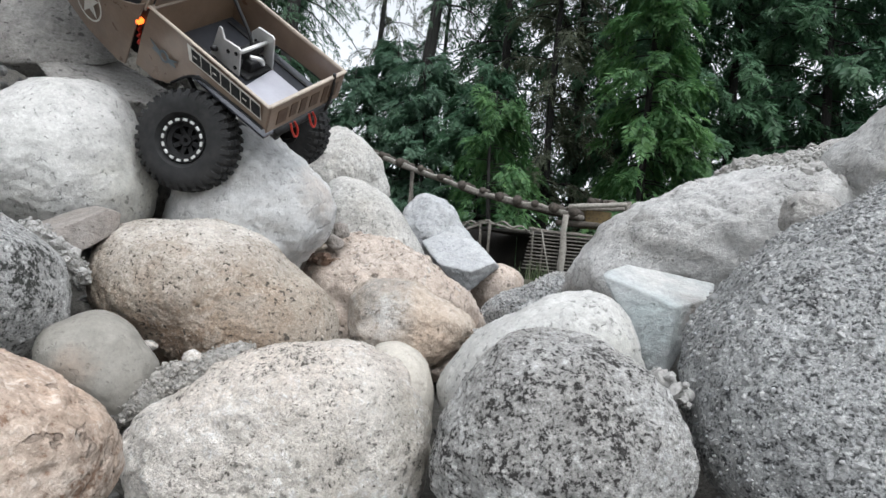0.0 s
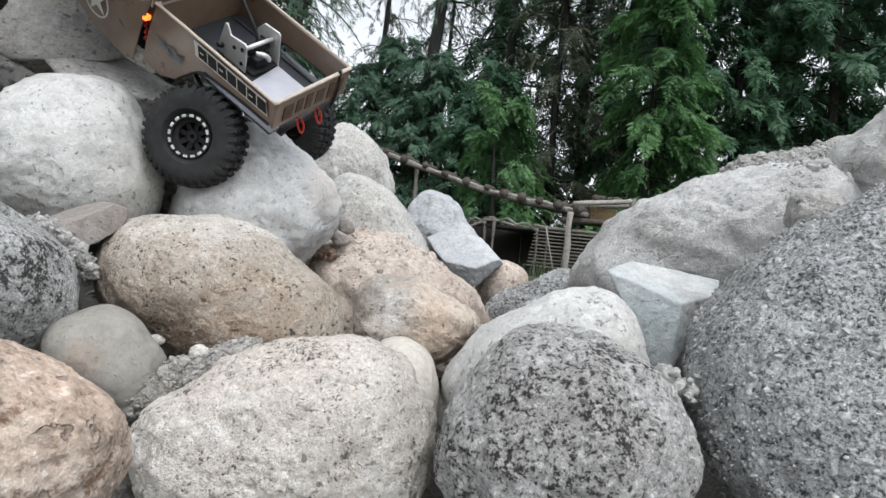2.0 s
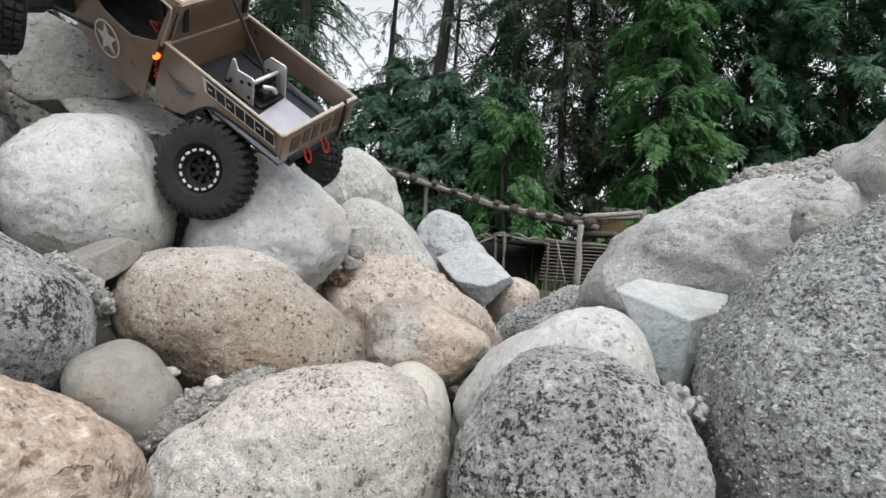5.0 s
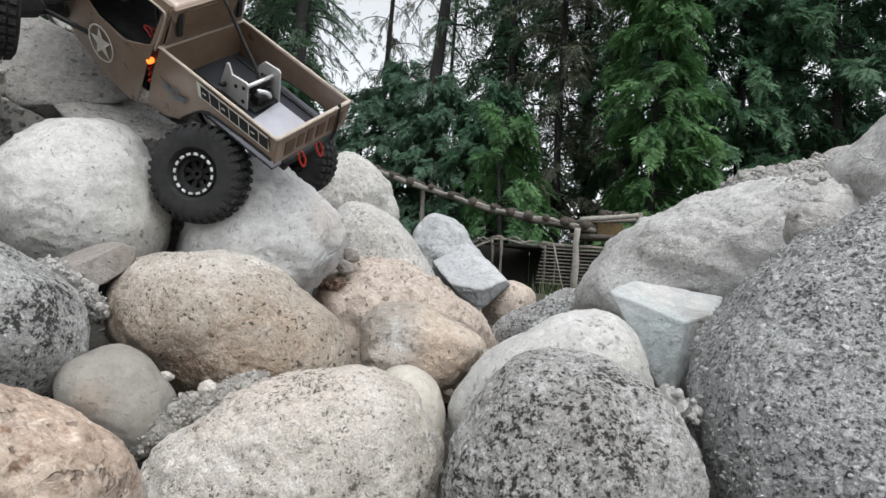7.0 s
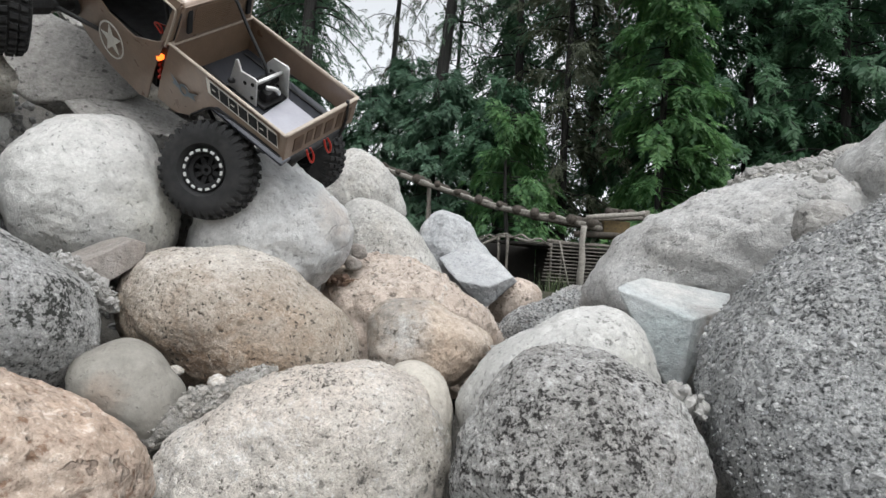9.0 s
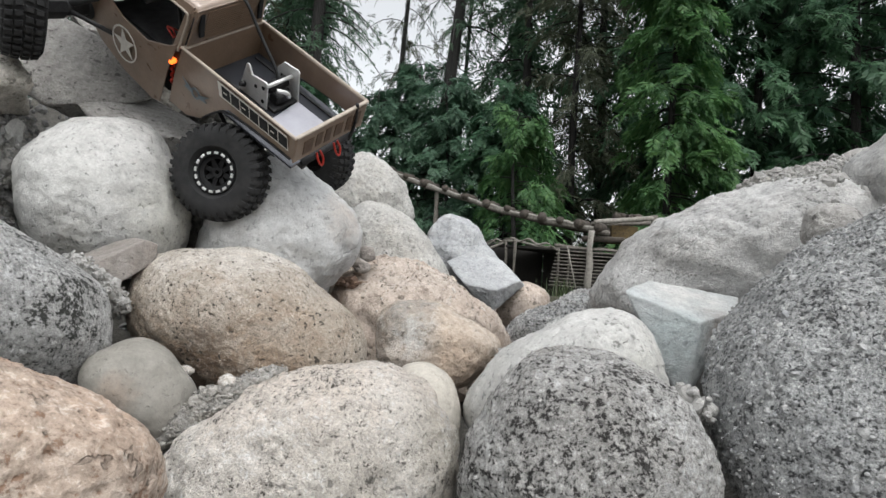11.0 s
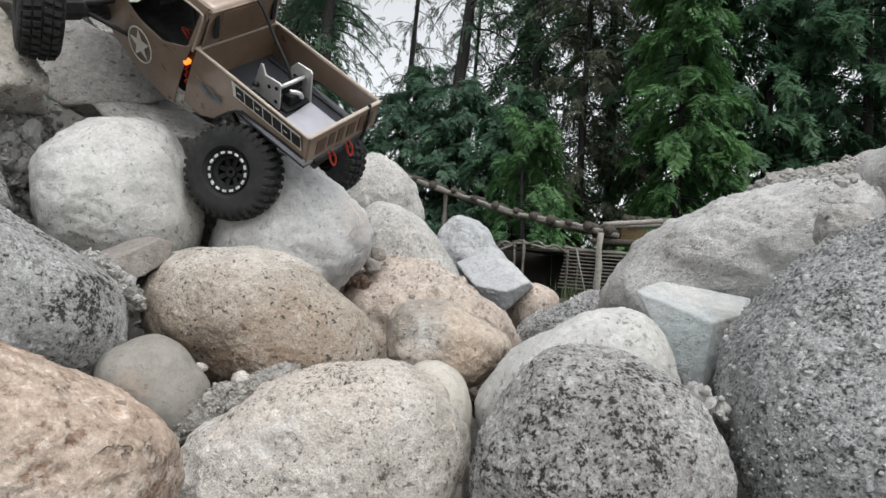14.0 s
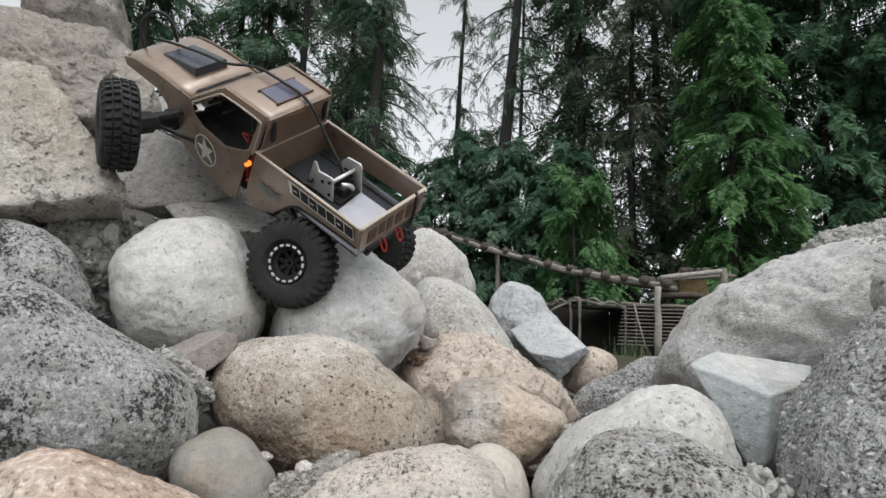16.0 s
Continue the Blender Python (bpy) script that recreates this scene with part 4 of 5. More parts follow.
    for y, outline in ((0.015, ((0.068, 0.0695), (0.058, 0.121), (0.054, 0.122), (0.046, 0.109), (0.020, 0.113), (0.016, 0.111), (0.012, 0.0695))),
                       (-0.036, ((0.042, 0.0695), (0.047, 0.104), (0.036, 0.119), (0.010, 0.122), (0.006, 0.119), (-0.001, 0.0695)))):
        part("winch_plate", sheet([(x, y, z) for x, z in outline], 0.003, 0.0006), M_ALU, winch, "bare aluminium bracket")
        for x, z in ((0.022, 0.102), (0.036, 0.096), (0.020, 0.080)):
            part("hole", turned(((y - 0.0040, 0.0003), (y + 0.0040, 0.0003), (y + 0.0040, 0.0030), (y - 0.0040, 0.0030)), 12), M_INK, winch).matrix_local = Matrix.Translation((x, 0, z))
    for x, z in ((0.018, 0.106), (0.030, 0.086)):
        part("rod", pipe([(x, -0.037, z), (x, 0.018, z)], 0.0030, 10), M_ALU, winch, "", True)
    part("drum", pipe([(0.026, -0.030, 0.094), (0.026, 0.004, 0.094)], 0.0085, 16), M_BLACK, winch, "black cable drum", True)
    part("motor", block((0.006, -0.024, 0.0745), (0.022, 0.004, 0.090), 0.0012), M_BLACK, winch)
    part("pivot", pipe([(0.060, 0.016, 0.082), (0.052, 0.030, 0.094)], 0.0042, 10), M_BLACK, winch, "", True)
    part("hook", pipe([(0.008, 0.006, 0.102), (0.000, -0.006, 0.100), (-0.002, -0.012, 0.090), (0.006, -0.016, 0.086)], 0.0032, 8), M_ALU, winch, "", True)
    # decals on the side towards the eye
    y = W + 0.0028
    band = part("white_band", sheet([(0.052, y, 0.1165), (-0.078, y, 0.1165), (-0.084, y, 0.0955), (0.046, y, 0.0955)], -0.0006, 0), M_DECAL, t, "white strip with slanted black bars")
    for k in range(7):
        x = 0.044 - 0.0178 * k
        part("slanted_bar", sheet([(x, y + 0.0004, 0.1142), (x - 0.0158, y + 0.0004, 0.1142), (x - 0.0196, y + 0.0004, 0.0978), (x - 0.0038, y + 0.0004, 0.0978)], -0.0008, 0), M_INK, band)
        if k in (0, 2, 5):
            part("pale_slit", sheet([(x - 0.005, y + 0.001, 0.1072), (x - 0.0115, y + 0.001, 0.1072), (x - 0.0120, y + 0.001, 0.1056), (x - 0.0055, y + 0.001, 0.1056)], -0.0004, 0), M_DECAL, band)
    yd = W + 0.0020
    ring = bmesh.new()
    rows = [[ring.verts.new((0.243 + r * math.cos(a), yd, 0.050 + 1.1 * r * math.sin(a))) for a in (2 * math.pi * k / 40 for k in range(40))] for r in (0.0265, 0.0240)]
    for k in range(40):
        ring.faces.new((rows[0][k], rows[0][(k + 1) % 40], rows[1][(k + 1) % 40], rows[1][k]))
    star = [(0.243 + r * math.sin(a), yd, 0.050 + 1.1 * r * math.cos(a)) for r, a in (((0.0230, 0.0092)[k % 2], 0.15 + math.pi * k / 5) for k in range(10))]
    ring.faces.new([ring.verts.new(p) for p in star])
    ex = bmesh.ops.extrude_face_region(ring, geom=list(ring.faces))
    bmesh.ops.translate(ring, verts=[e for e in ex["geom"] if isinstance(e, bmesh.types.BMVert)], vec=(0, 0.0005, 0))
    part("star_emblem", ring, M_DECAL, t, "white star inside a ring")
    mark = turned(((y - 0.0004, 0.0058), (y + 0.0002, 0.0058), (y + 0.0002, 0.0092), (y - 0.0004, 0.0092)), 24)
    for sgn in (-1, 1):
        sheet([(sgn * 0.008, y, 0.002), (sgn * 0.027, y, 0.011), (sgn * 0.019, y, 0.003), (sgn * 0.023, y, -0.002), (sgn * 0.008, y, -0.004)], 0.0006, 0, mark)
    part("winged_emblem", mark, M_BLUEGREY, t, "blue-grey winged ring").matrix_local = Matrix.Translation((0.092, 0, 0.066))
    # lamp in the gap between cab and bed, wires
    part("side_lamp", block((0.1445, 0.062, 0.077), (0.1520, 0.0725, 0.0855), 0.002), M_LAMP, t, "small glowing orange lamp")
    part("gap_filler", block((0.130, -0.062, 0.010), (0.158, 0.062, 0.112), 0.002), M_BLACK, t)
    for k in range(2):
        part("red_wire", pipe([(0.160 + 0.01 * k, 0.045, 0.085), (0.170, 0.052 - 0.006 * k, 0.108 + 0.004 * k), (0.192, 0.045, 0.106), (0.186, 0.02, 0.090)], 0.0013, 6), M_RED, t, "", True)
    part("red_spring", pipe([(0.152, 0.064 + 0.004 * math.sin(2.1 * k), 0.040 + 0.0036 * k) for k in range(12)], 0.0022, 6), M_RED, t, "", True)
    # cab inside: roll bars, dark interior
    part("interior_tub", block((0.160, -0.060, 0.010), (0.300, 0.060, 0.080), 0.004), M_BLACK, t, "dark interior and chassis tub")
    for y1 in (-0.05, -0.02, 0.02, 0.046):
        part("roll_bar", pipe([(0.155, y1, 0.105), (0.165, y1, 0.168), (0.200, y1 * 0.9, 0.170), (0.266, y1, 0.118)], 0.0026, 8), M_BLACK, t, "", True)
    part("cross_bar", pipe([(0.19, -0.055, 0.150), (0.22, 0.055, 0.128)], 0.0024, 8), M_BLACK, t, "", True)
    part("cross_bar", pipe([(0.17, -0.055, 0.128), (0.25, 0.050, 0.136)], 0.0024, 8), M_BLACK, t, "", True)
    part("servo", block((0.268, 0.02, 0.108), (0.296, 0.052, 0.122), 0.002), M_LAVENDER, t)
    # frame, axles, links, shocks
    for s in (-1, 1):
        part("frame_rail", pipe([(-0.085, s * 0.034, 0.045), (0.05, s * 0.034, 0.050), (0.10, s * 0.036, 0.030), (0.25, s * 0.036, 0.030), (0.32, s * 0.034, 0.060), (0.45, s * 0.032, 0.066)], 0.006, 8), M_BLACK, t, "", True)
    part("skid_plate", block((0.13, -0.045, 0.012), (0.24, 0.045, 0.022), 0.004), M_BLACK, t)
    hubs = {"rear_near": (0.002, 0.103, -0.001), "rear_far": (-0.009, -0.097, -0.063), "front_near": (0.316, 0.173, 0.096), "front_far": (0.352, -0.060, 0.010)}
    for a, b, name in (("rear_near", "rear_far", "rear_axle"), ("front_near", "front_far", "front_axle")):
        p, q = Vector(hubs[a]), Vector(hubs[b])
        ax = part(name, pipe([p.lerp(q, 0.12), q.lerp(p, 0.12)], 0.0085, 12), M_BLACK, t, "", True)
        mid = p.lerp(q, 0.45)
        if name == "front_axle":
            part("steering_knuckle", pipe([p.lerp(q, 0.05), p.lerp(q, 0.13), p.lerp(q, 0.24)], 0.0185, 8), M_BLACK, ax, "chunky black steering knuckle").data.set_sharp_from_angle(angle=0.6)
            part("axle_tube", pipe([p.lerp(q, 0.22), p.lerp(q, 0.60)], 0.0135, 12), M_BLACK, ax, "", True)
        part("differential", turned(((-0.012, 0.003), (-0.006, 0.017), (0.006, 0.019), (0.012, 0.003)), 16), M_BLACK, ax, "", True).matrix_local = Matrix.Translation(mid)
        for k in (0.25, 0.75):
            e = p.lerp(q, k)
            inner = Vector((0.135 if e.x < 0.2 else 0.24, e.y * 0.35, 0.028))
            part("link", pipe([e, inner], 0.0034, 8), M_BLACK, t, "", True)
            top = Vector((e.x + (0.045 if e.x < 0.2 else -0.03), 0.7 * e.y * (1 if e.x < 0.2 else 0.6), 0.075 if e.x < 0.2 else 0.095))
            part("shock", pipe([e, top], 0.0055, 10), M_BLACK, t, "", True)
    for s in (-1, 1):
        part("tow_hook", pipe([(-0.094, 0.018 * s - 0.006 + 0.006, 0.074), (-0.100, 0.018 * s - 0.005, 0.062), (-0.104, 0.018 * s, 0.050), (-0.100, 0.018 * s + 0.007, 0.062), (-0.094, 0.018 * s + 0.007, 0.074)], 0.0016, 8), M_RED, t, "red tow shackle", True)
    part("rear_bumper", pipe([(-0.090, -0.05, 0.066), (-0.092, 0.05, 0.066)], 0.005, 10), M_BLACK, t, "", True)
    part("tail_rod", pipe([(-0.092, -0.048, 0.128), (-0.096, -0.050, 0.090), (-0.094, -0.046, 0.062)], 0.0026, 8), M_BLACK, t, "", True)
    part("front_bumper", block((0.440, -0.036, 0.058), (0.458, 0.036, 0.074), 0.004), M_BLACK, t)
    part("steering_box", block((0.36, -0.01, 0.068), (0.42, 0.035, 0.094), 0.003), M_BLACK, t)
    # cable from the winch over cab and bonnet, and the aerial loop at the nose
    part("winch_cable", pipe([(0.024, -0.012, 0.102), (0.030, -0.012, 0.118), (0.070, -0.014, 0.150), (0.106, -0.012, 0.194), (0.170, -0.006, 0.197), (0.215, -0.004, 0.196), (0.290, -0.004, 0.160), (0.330, -0.004, 0.155), (0.400, 0.0, 0.140), (0.440, 0.012, 0.135)], 0.0024, 8), M_BLACK, t, "black cable over cab and bonnet", True)
    part("aerial_loop", pipe([(0.455, 0.030, 0.112), (0.475, 0.025, 0.150), (0.462, 0.0, 0.176), (0.440, -0.014, 0.166), (0.430, -0.016, 0.128)], 0.0030, 8), M_BLACK, t, "", True)
    wheel(t, hubs["rear_near"], (-0.13, 0.78, 0.61), 8)
    wheel(t, hubs["rear_far"], (-0.055, -0.955, -0.292), 20)
    c, s = math.cos(radians(25)), math.sin(radians(25))
    wheel(t, hubs["front_near"], (0.49, 0.845, 0.19), 3)
    wheel(t, hubs["front_far"], (-s, -c, -0.10), 12)
    return t


truck()


# ---- the woods ----
def leaf_material(name, dark, light, tip):
    g = Graph(name, 0.55)
    one = g.n.new("ShaderNodeNewGeometry").outputs["Random Per Island"]
    clump = g.ramp(g.noise(2.3, 4, 0.6), (0.35, 0.0), (0.68, 1.0))
    colour = g.mix(clump, dark, light)
    level = g.n.new("ShaderNodeVectorMath")
    level.operation = "MULTIPLY"
    level.inputs[1].default_value = (1, 1, 0)
    g.l.new(g.coord, level.inputs[0])
    reach = g.n.new("ShaderNodeVectorMath")
    reach.operation = "LENGTH"
    g.l.new(level.outputs[0], reach.inputs[0])
    colour = g.mix(g.ramp(reach.outputs["Value"], (0.35, 0.0), (1.0, 0.5)), colour, tip)
    colour = g.mix(g.ramp(one, (0.55, 0.0), (1.0, 0.45)), colour, tip)
    g.done(colour)
    through_leaf = g.n.new("ShaderNodeBsdfTranslucent")
    g.l.new(colour, through_leaf.inputs["Color"])
    both = g.n.new("ShaderNodeMixShader")
    both.inputs[0].default_value = 0.42
    g.l.new(g.bsdf.outputs[0], both.inputs[1])
    g.l.new(through_leaf.outputs[0], both.inputs[2])
    g.l.new(both.outputs[0], g.n["Material Output"].inputs["Surface"])
    return g.mat


def bark_material(name, a, b):
    g = Graph(name, 0.9)
    at = g.n.new("ShaderNodeMapping")
    at.inputs["Scale"].default_value = (1, 1, 0.12)
    g.l.new(g.coord, at.inputs["Vector"])
    g.coord = at.outputs[0]
    rib = g.noise(55, 5, 0.6)
    return g.done(g.mix(g.ramp(rib, (0.35, 0.0), (0.65, 1.0)), a, b), g.bump(rib, 0.02))


M_CEDAR = leaf_material("cedar_leaves", (0.030, 0.078, 0.045), (0.058, 0.140, 0.074), (0.098, 0.195, 0.092))
M_DEEP = leaf_material("deep_green_needles", (0.038, 0.082, 0.050), (0.068, 0.140, 0.078), (0.10, 0.18, 0.095))
M_BRIGHT = leaf_material("bright_cedar_leaves", (0.048, 0.122, 0.048), (0.095, 0.212, 0.072), (0.180, 0.310, 0.098))
M_BRIGHT_DULL = leaf_material("bluish_green_leaves", (0.045, 0.095, 0.062), (0.080, 0.160, 0.100), (0.125, 0.215, 0.125))
M_DRY = leaf_material("thin_grey_green_needles", (0.055, 0.066, 0.042), (0.085, 0.100, 0.060), (0.115, 0.130, 0.075))
M_BARK = bark_material("dark_bark", (0.007, 0.0065, 0.006), (0.022, 0.020, 0.018))


def frond(rng, pairs=7, width=0.30, leaf=0.055):
    """One flat drooping spray of unit length: narrow leaflets in pairs along a bent rib."""
    quads = []
    for k in range(pairs):
        s = (k + 0.4) / pairs
        root = np.array((s, 0, -0.30 * s * s))
        long = width * (1.05 - s) * rng.uniform(0.8, 1.25)
        for side in (-1, 1):
            go = np.array((0.72, side * 0.70, -0.28 + rng.normal(0, 0.15)))
            tip = root + go * (long + 0.06)
            mid = root + go * (long + 0.06) * 0.45
            off = np.array((-side * go[1], 0.72 * side, rng.normal(0, 0.35))) * leaf
            quads.append((root, mid - off, tip, mid + off))
    end = np.array((1.12, 0, -0.42))
    quads.append((np.array((0.8, 0, -0.2)), np.array((0.95, -leaf, -0.29)), end, np.array((0.95, leaf, -0.29))))
    return np.array(quads).reshape(-1, 3)


FRONDS = {"fine": [frond(np.random.default_rng(k), 11, 0.27, 0.026) for k in range(6)],
          "fan": [frond(np.random.default_rng(20 + k), 8, 0.46, 0.050) for k in range(6)],
          "broad": [frond(np.random.default_rng(k), 7, 0.30, 0.042) for k in range(6)]}


def tube(points, radii, sides=8):
    """A tapered tube along some points: vertices and faces."""
    verts, faces = [], []
    for i, (p, r) in enumerate(zip(points, radii)):
        way = Vector(points[min(i + 1, len(points) - 1)]) - Vector(points[max(i - 1, 0)])
        q = way.to_track_quat("Z", "Y")
        for k in range(sides):
            a = 2 * math.pi * k / sides
            verts.append(Vector(p) + q @ Vector((r * math.cos(a), r * math.sin(a), 0)))
    for i in range(len(points) - 1):
        for k in range(sides):
            a, b = i * sides + k, i * sides + (k + 1) % sides
            faces.append((a, b, b + sides, a + sides))
    faces.append(tuple(range(sides))[::-1])
    faces.append(tuple(range((len(points) - 1) * sides, len(points) * sides)))
    return verts, faces


def tree(label, x, y, tall, girth, spread, low, boughs, sprays, spray, leaf, seed, lean=0.0, droop=0.5, category="conifer tree", kind="broad"):
    """A conifer: tapered trunk, boughs all round that thin out upward, and drooping sprays along every bough."""
    rng = np.random.default_rng(seed)
    z0 = float(ground_height(x, y)) - 0.05
    top = tall
    line = [(lean * s * top + 0.03 * math.sin(5 * s + seed), 0.03 * math.cos(4 * s + seed), s * top) for s in np.linspace(0, 1, 12)]
    tv, tf = tube(line, [girth * (1 - 0.85 * s) * (1.25 if s == 0 else 1) for s in np.linspace(0, 1, 12)], 10)
    holder = new("tree")
    holder.location = (x, y, z0)
    holder.rotation_euler = (0, 0, rng.uniform(0, 6.28))
    if lean:
        holder.rotation_euler = (0, 0, 0)
    tagged(holder, label, category, "trees behind the rocks")
    blocks, bv, bf = [], [], []
    for k in range(boughs):
        s = low + (1 - low) * (k + rng.uniform(0, 1)) / boughs
        start = np.array((lean * s * top, 0, s * top))
        az = rng.uniform(0, 2 * math.pi)
        span = spread * (1.08 - s) ** 0.75 * rng.uniform(0.55, 1.15) + 0.12
        out = np.array((math.cos(az), math.sin(az), 0))
        up = rng.uniform(-0.1, 0.35)
        pts = [start + out * span * q + np.array((0, 0, span * (up * q - droop * q * q))) for q in np.linspace(0, 1, 6)]
        v, f = tube([tuple(p) for p in pts], [max(0.003, 0.10 * girth * (1 - 0.9 * q) + 0.003) for q in np.linspace(0, 1, 6)], 4)
        bf += [tuple(i + len(bv) for i in g) for g in f]
        bv += v
        for _ in range(sprays):
            q = rng.uniform(0.04, 1.0) ** (0.6 if kind == "fan" else 0.9)
            base = start + out * span * q + np.array((0, 0, span * (up * q - droop * q * q)))
            turn = az + rng.normal(0, 0.6 if kind == "fan" else 0.75)
            tilt = rng.normal(0.30 + 0.6 * droop, 0.25) if kind == "fan" else rng.normal(0.25 + 0.5 * droop, 0.35)
            size = spray * rng.uniform(0.6, 1.35) * (1.1 - 0.35 * q)
            m = np.array(Euler((rng.normal(0, 0.3 if kind == "fan" else 0.5), tilt, turn)).to_matrix()) * size
            blocks.append(FRONDS[kind][int(rng.integers(6))] @ m.T + base + rng.normal(0, 0.03, 3))
    allv = np.concatenate(blocks)
    n = len(allv) // 4
    me = bpy.data.meshes.new("crown")
    me.vertices.add(len(allv))
    me.vertices.foreach_set("co", allv.ravel())
    me.loops.add(4 * n)
    me.loops.foreach_set("vertex_index", np.arange(4 * n))
    me.polygons.add(n)
    me.polygons.foreach_set("loop_start", np.arange(0, 4 * n, 4))
    me.update(calc_edges=True)
    me.materials.append(leaf)
    for name, data in (("trunk", mesh_of("trunk", tv, tf, M_BARK)), ("branchwork", mesh_of("branchwork", bv, bf, M_BARK)), ("crown", me)):
        ob = new(name, data)
        ob.parent = holder
        if name == "branchwork":
            tagged(ob, kind="stuff")
    return holder


CEDAR = "dense green cedar with drooping feathery sprays"
DARK = "dark green conifer in the shade of others"
SPARSE = "tall thin conifer with a bare dark trunk and sparse drooping twigs"
# dense cedars in front
for k, (x, y, tall, spread) in enumerate(((2.05, 6.2, 6.5, 1.0), (0.98, 6.4, 5.6, 0.95), (2.75, 6.3, 7.0, 1.15), (3.45, 5.9, 6.8, 1.15),
                                          (4.4, 6.0, 6.8, 1.2), (5.6, 6.6, 7.0, 1.3))):
    if k == 1:
        tree("half-bare conifer with greyish thin twigs", x, y, tall, 0.05, 0.85, 0.03, 105, 20, 0.22, M_DRY, 40 + k, kind="fine")
    else:
        tree(CEDAR, x, y, tall, 0.055, spread, 0.03, 125, 24, 0.24, M_CEDAR, 40 + k, kind="fan")
tree("slender bright green cedar with yellowish drooping tips", 1.61, 5.25, 4.4, 0.04, 0.44, 0.03, 120, 20, 0.20, M_BRIGHT, 47, kind="fan")
tree("young bright green cedar below taller trees", 0.35, 5.6, 1.75, 0.03, 0.50, 0.03, 55, 16, 0.18, M_BRIGHT, 48, kind="fan")
# a dark second row
for k, (x, y, tall) in enumerate(((0.55, 7.8, 6.5), (1.55, 8.0, 7.5), (2.6, 8.4, 7.5), (3.9, 8.2, 7.5), (5.2, 8.6, 7.5), (6.8, 8.4, 7.5),
                                  (-2.75, 8.4, 7.5), (-3.5, 7.3, 7.0), (-4.3, 8.0, 7.5), (-5.0, 6.8, 7.0), (-5.9, 7.6, 7.0), (-3.2, 9.9, 7.5))):
    tree(DARK, x, y, tall, 0.085, 1.35, 0.04, 80, 22, 0.34, M_DEEP, 60 + k)
# thin trunks against the sky
for k, (x, y, tall, girth, lean) in enumerate(((-0.55, 7.3, 8.5, 0.10, 0.06), (-0.33, 8.2, 8.5, 0.035, 0.02), (-2.13, 7.2, 8.5, 0.11, 0.03),
                                               (-2.97, 7.0, 8.5, 0.075, 0.02), (0.35, 8.6, 8.5, 0.06, 0.03), (-1.35, 9.6, 9.0, 0.06, 0.02))):
    tree(SPARSE, x, y, tall, girth, 1.0, 0.10, 110 if girth > 0.105 else 58, 26 if girth > 0.105 else 20, 0.17, M_DRY if k % 2 else M_DEEP, 80 + k, lean, 0.75, kind="fine")
# young growth at the foot of the trunks
for k, (x, y, tall) in enumerate(((-0.35, 6.5, 2.3), (0.25, 6.3, 2.2), (-1.15, 6.9, 2.3), (-1.9, 6.6, 2.3), (-0.75, 7.0, 2.7))):
    tree("bushy young evergreen at the foot of taller trees", x, y, tall, 0.03, 0.75, 0.02, 70, 18, 0.20, M_CEDAR if k % 2 else M_BRIGHT_DULL, 90 + k, 0, 0.4, "young tree", "fan")

# ---- the little stick bridge and its shelter beyond the rocks ----
def wood(name, a, b):
    g = Graph(name, 0.85)
    grain = g.noise(70, 5, 0.65)
    return g.done(g.mix(g.ramp(grain, (0.35, 0.0), (0.68, 1.0)), a, b), g.bump(grain, 0.004))


M_STICK = wood("weathered_grey_stick", (0.18, 0.165, 0.145), (0.07, 0.061, 0.05))
M_LOG = wood("dark_bark_log", (0.075, 0.062, 0.050), (0.030, 0.025, 0.020))
M_BOARD = wood("yellowed_board", (0.10, 0.068, 0.022), (0.045, 0.030, 0.013))
# wood coloured near-black to carry the shelter's inner shade
M_SHADE_WALL = wood("shade_black_twigs", (0.022, 0.019, 0.016), (0.012, 0.010, 0.009))
M_ROPE = wood("pale_rope", (0.29, 0.272, 0.242), (0.15, 0.138, 0.12))


def stick(points, radius, seed, sides=8):
    """A crooked stick with a slightly uneven girth."""
    rng = np.random.default_rng(seed)
    line = []
    for a, b in zip(points, points[1:]):
        for k in range(4):
            line.append(Vector(a).lerp(Vector(b), k / 4) + Vector(rng.normal(0, radius * 0.22, 3)))
    line.append(Vector(points[-1]))
    v, f = tube(line, [radius * rng.uniform(0.85, 1.12) for _ in line], sides)
    bm = bmesh.new()
    vs = [bm.verts.new(p) for p in v]
    for q in f:
        bm.faces.new([vs[i] for i in q])
    return bm


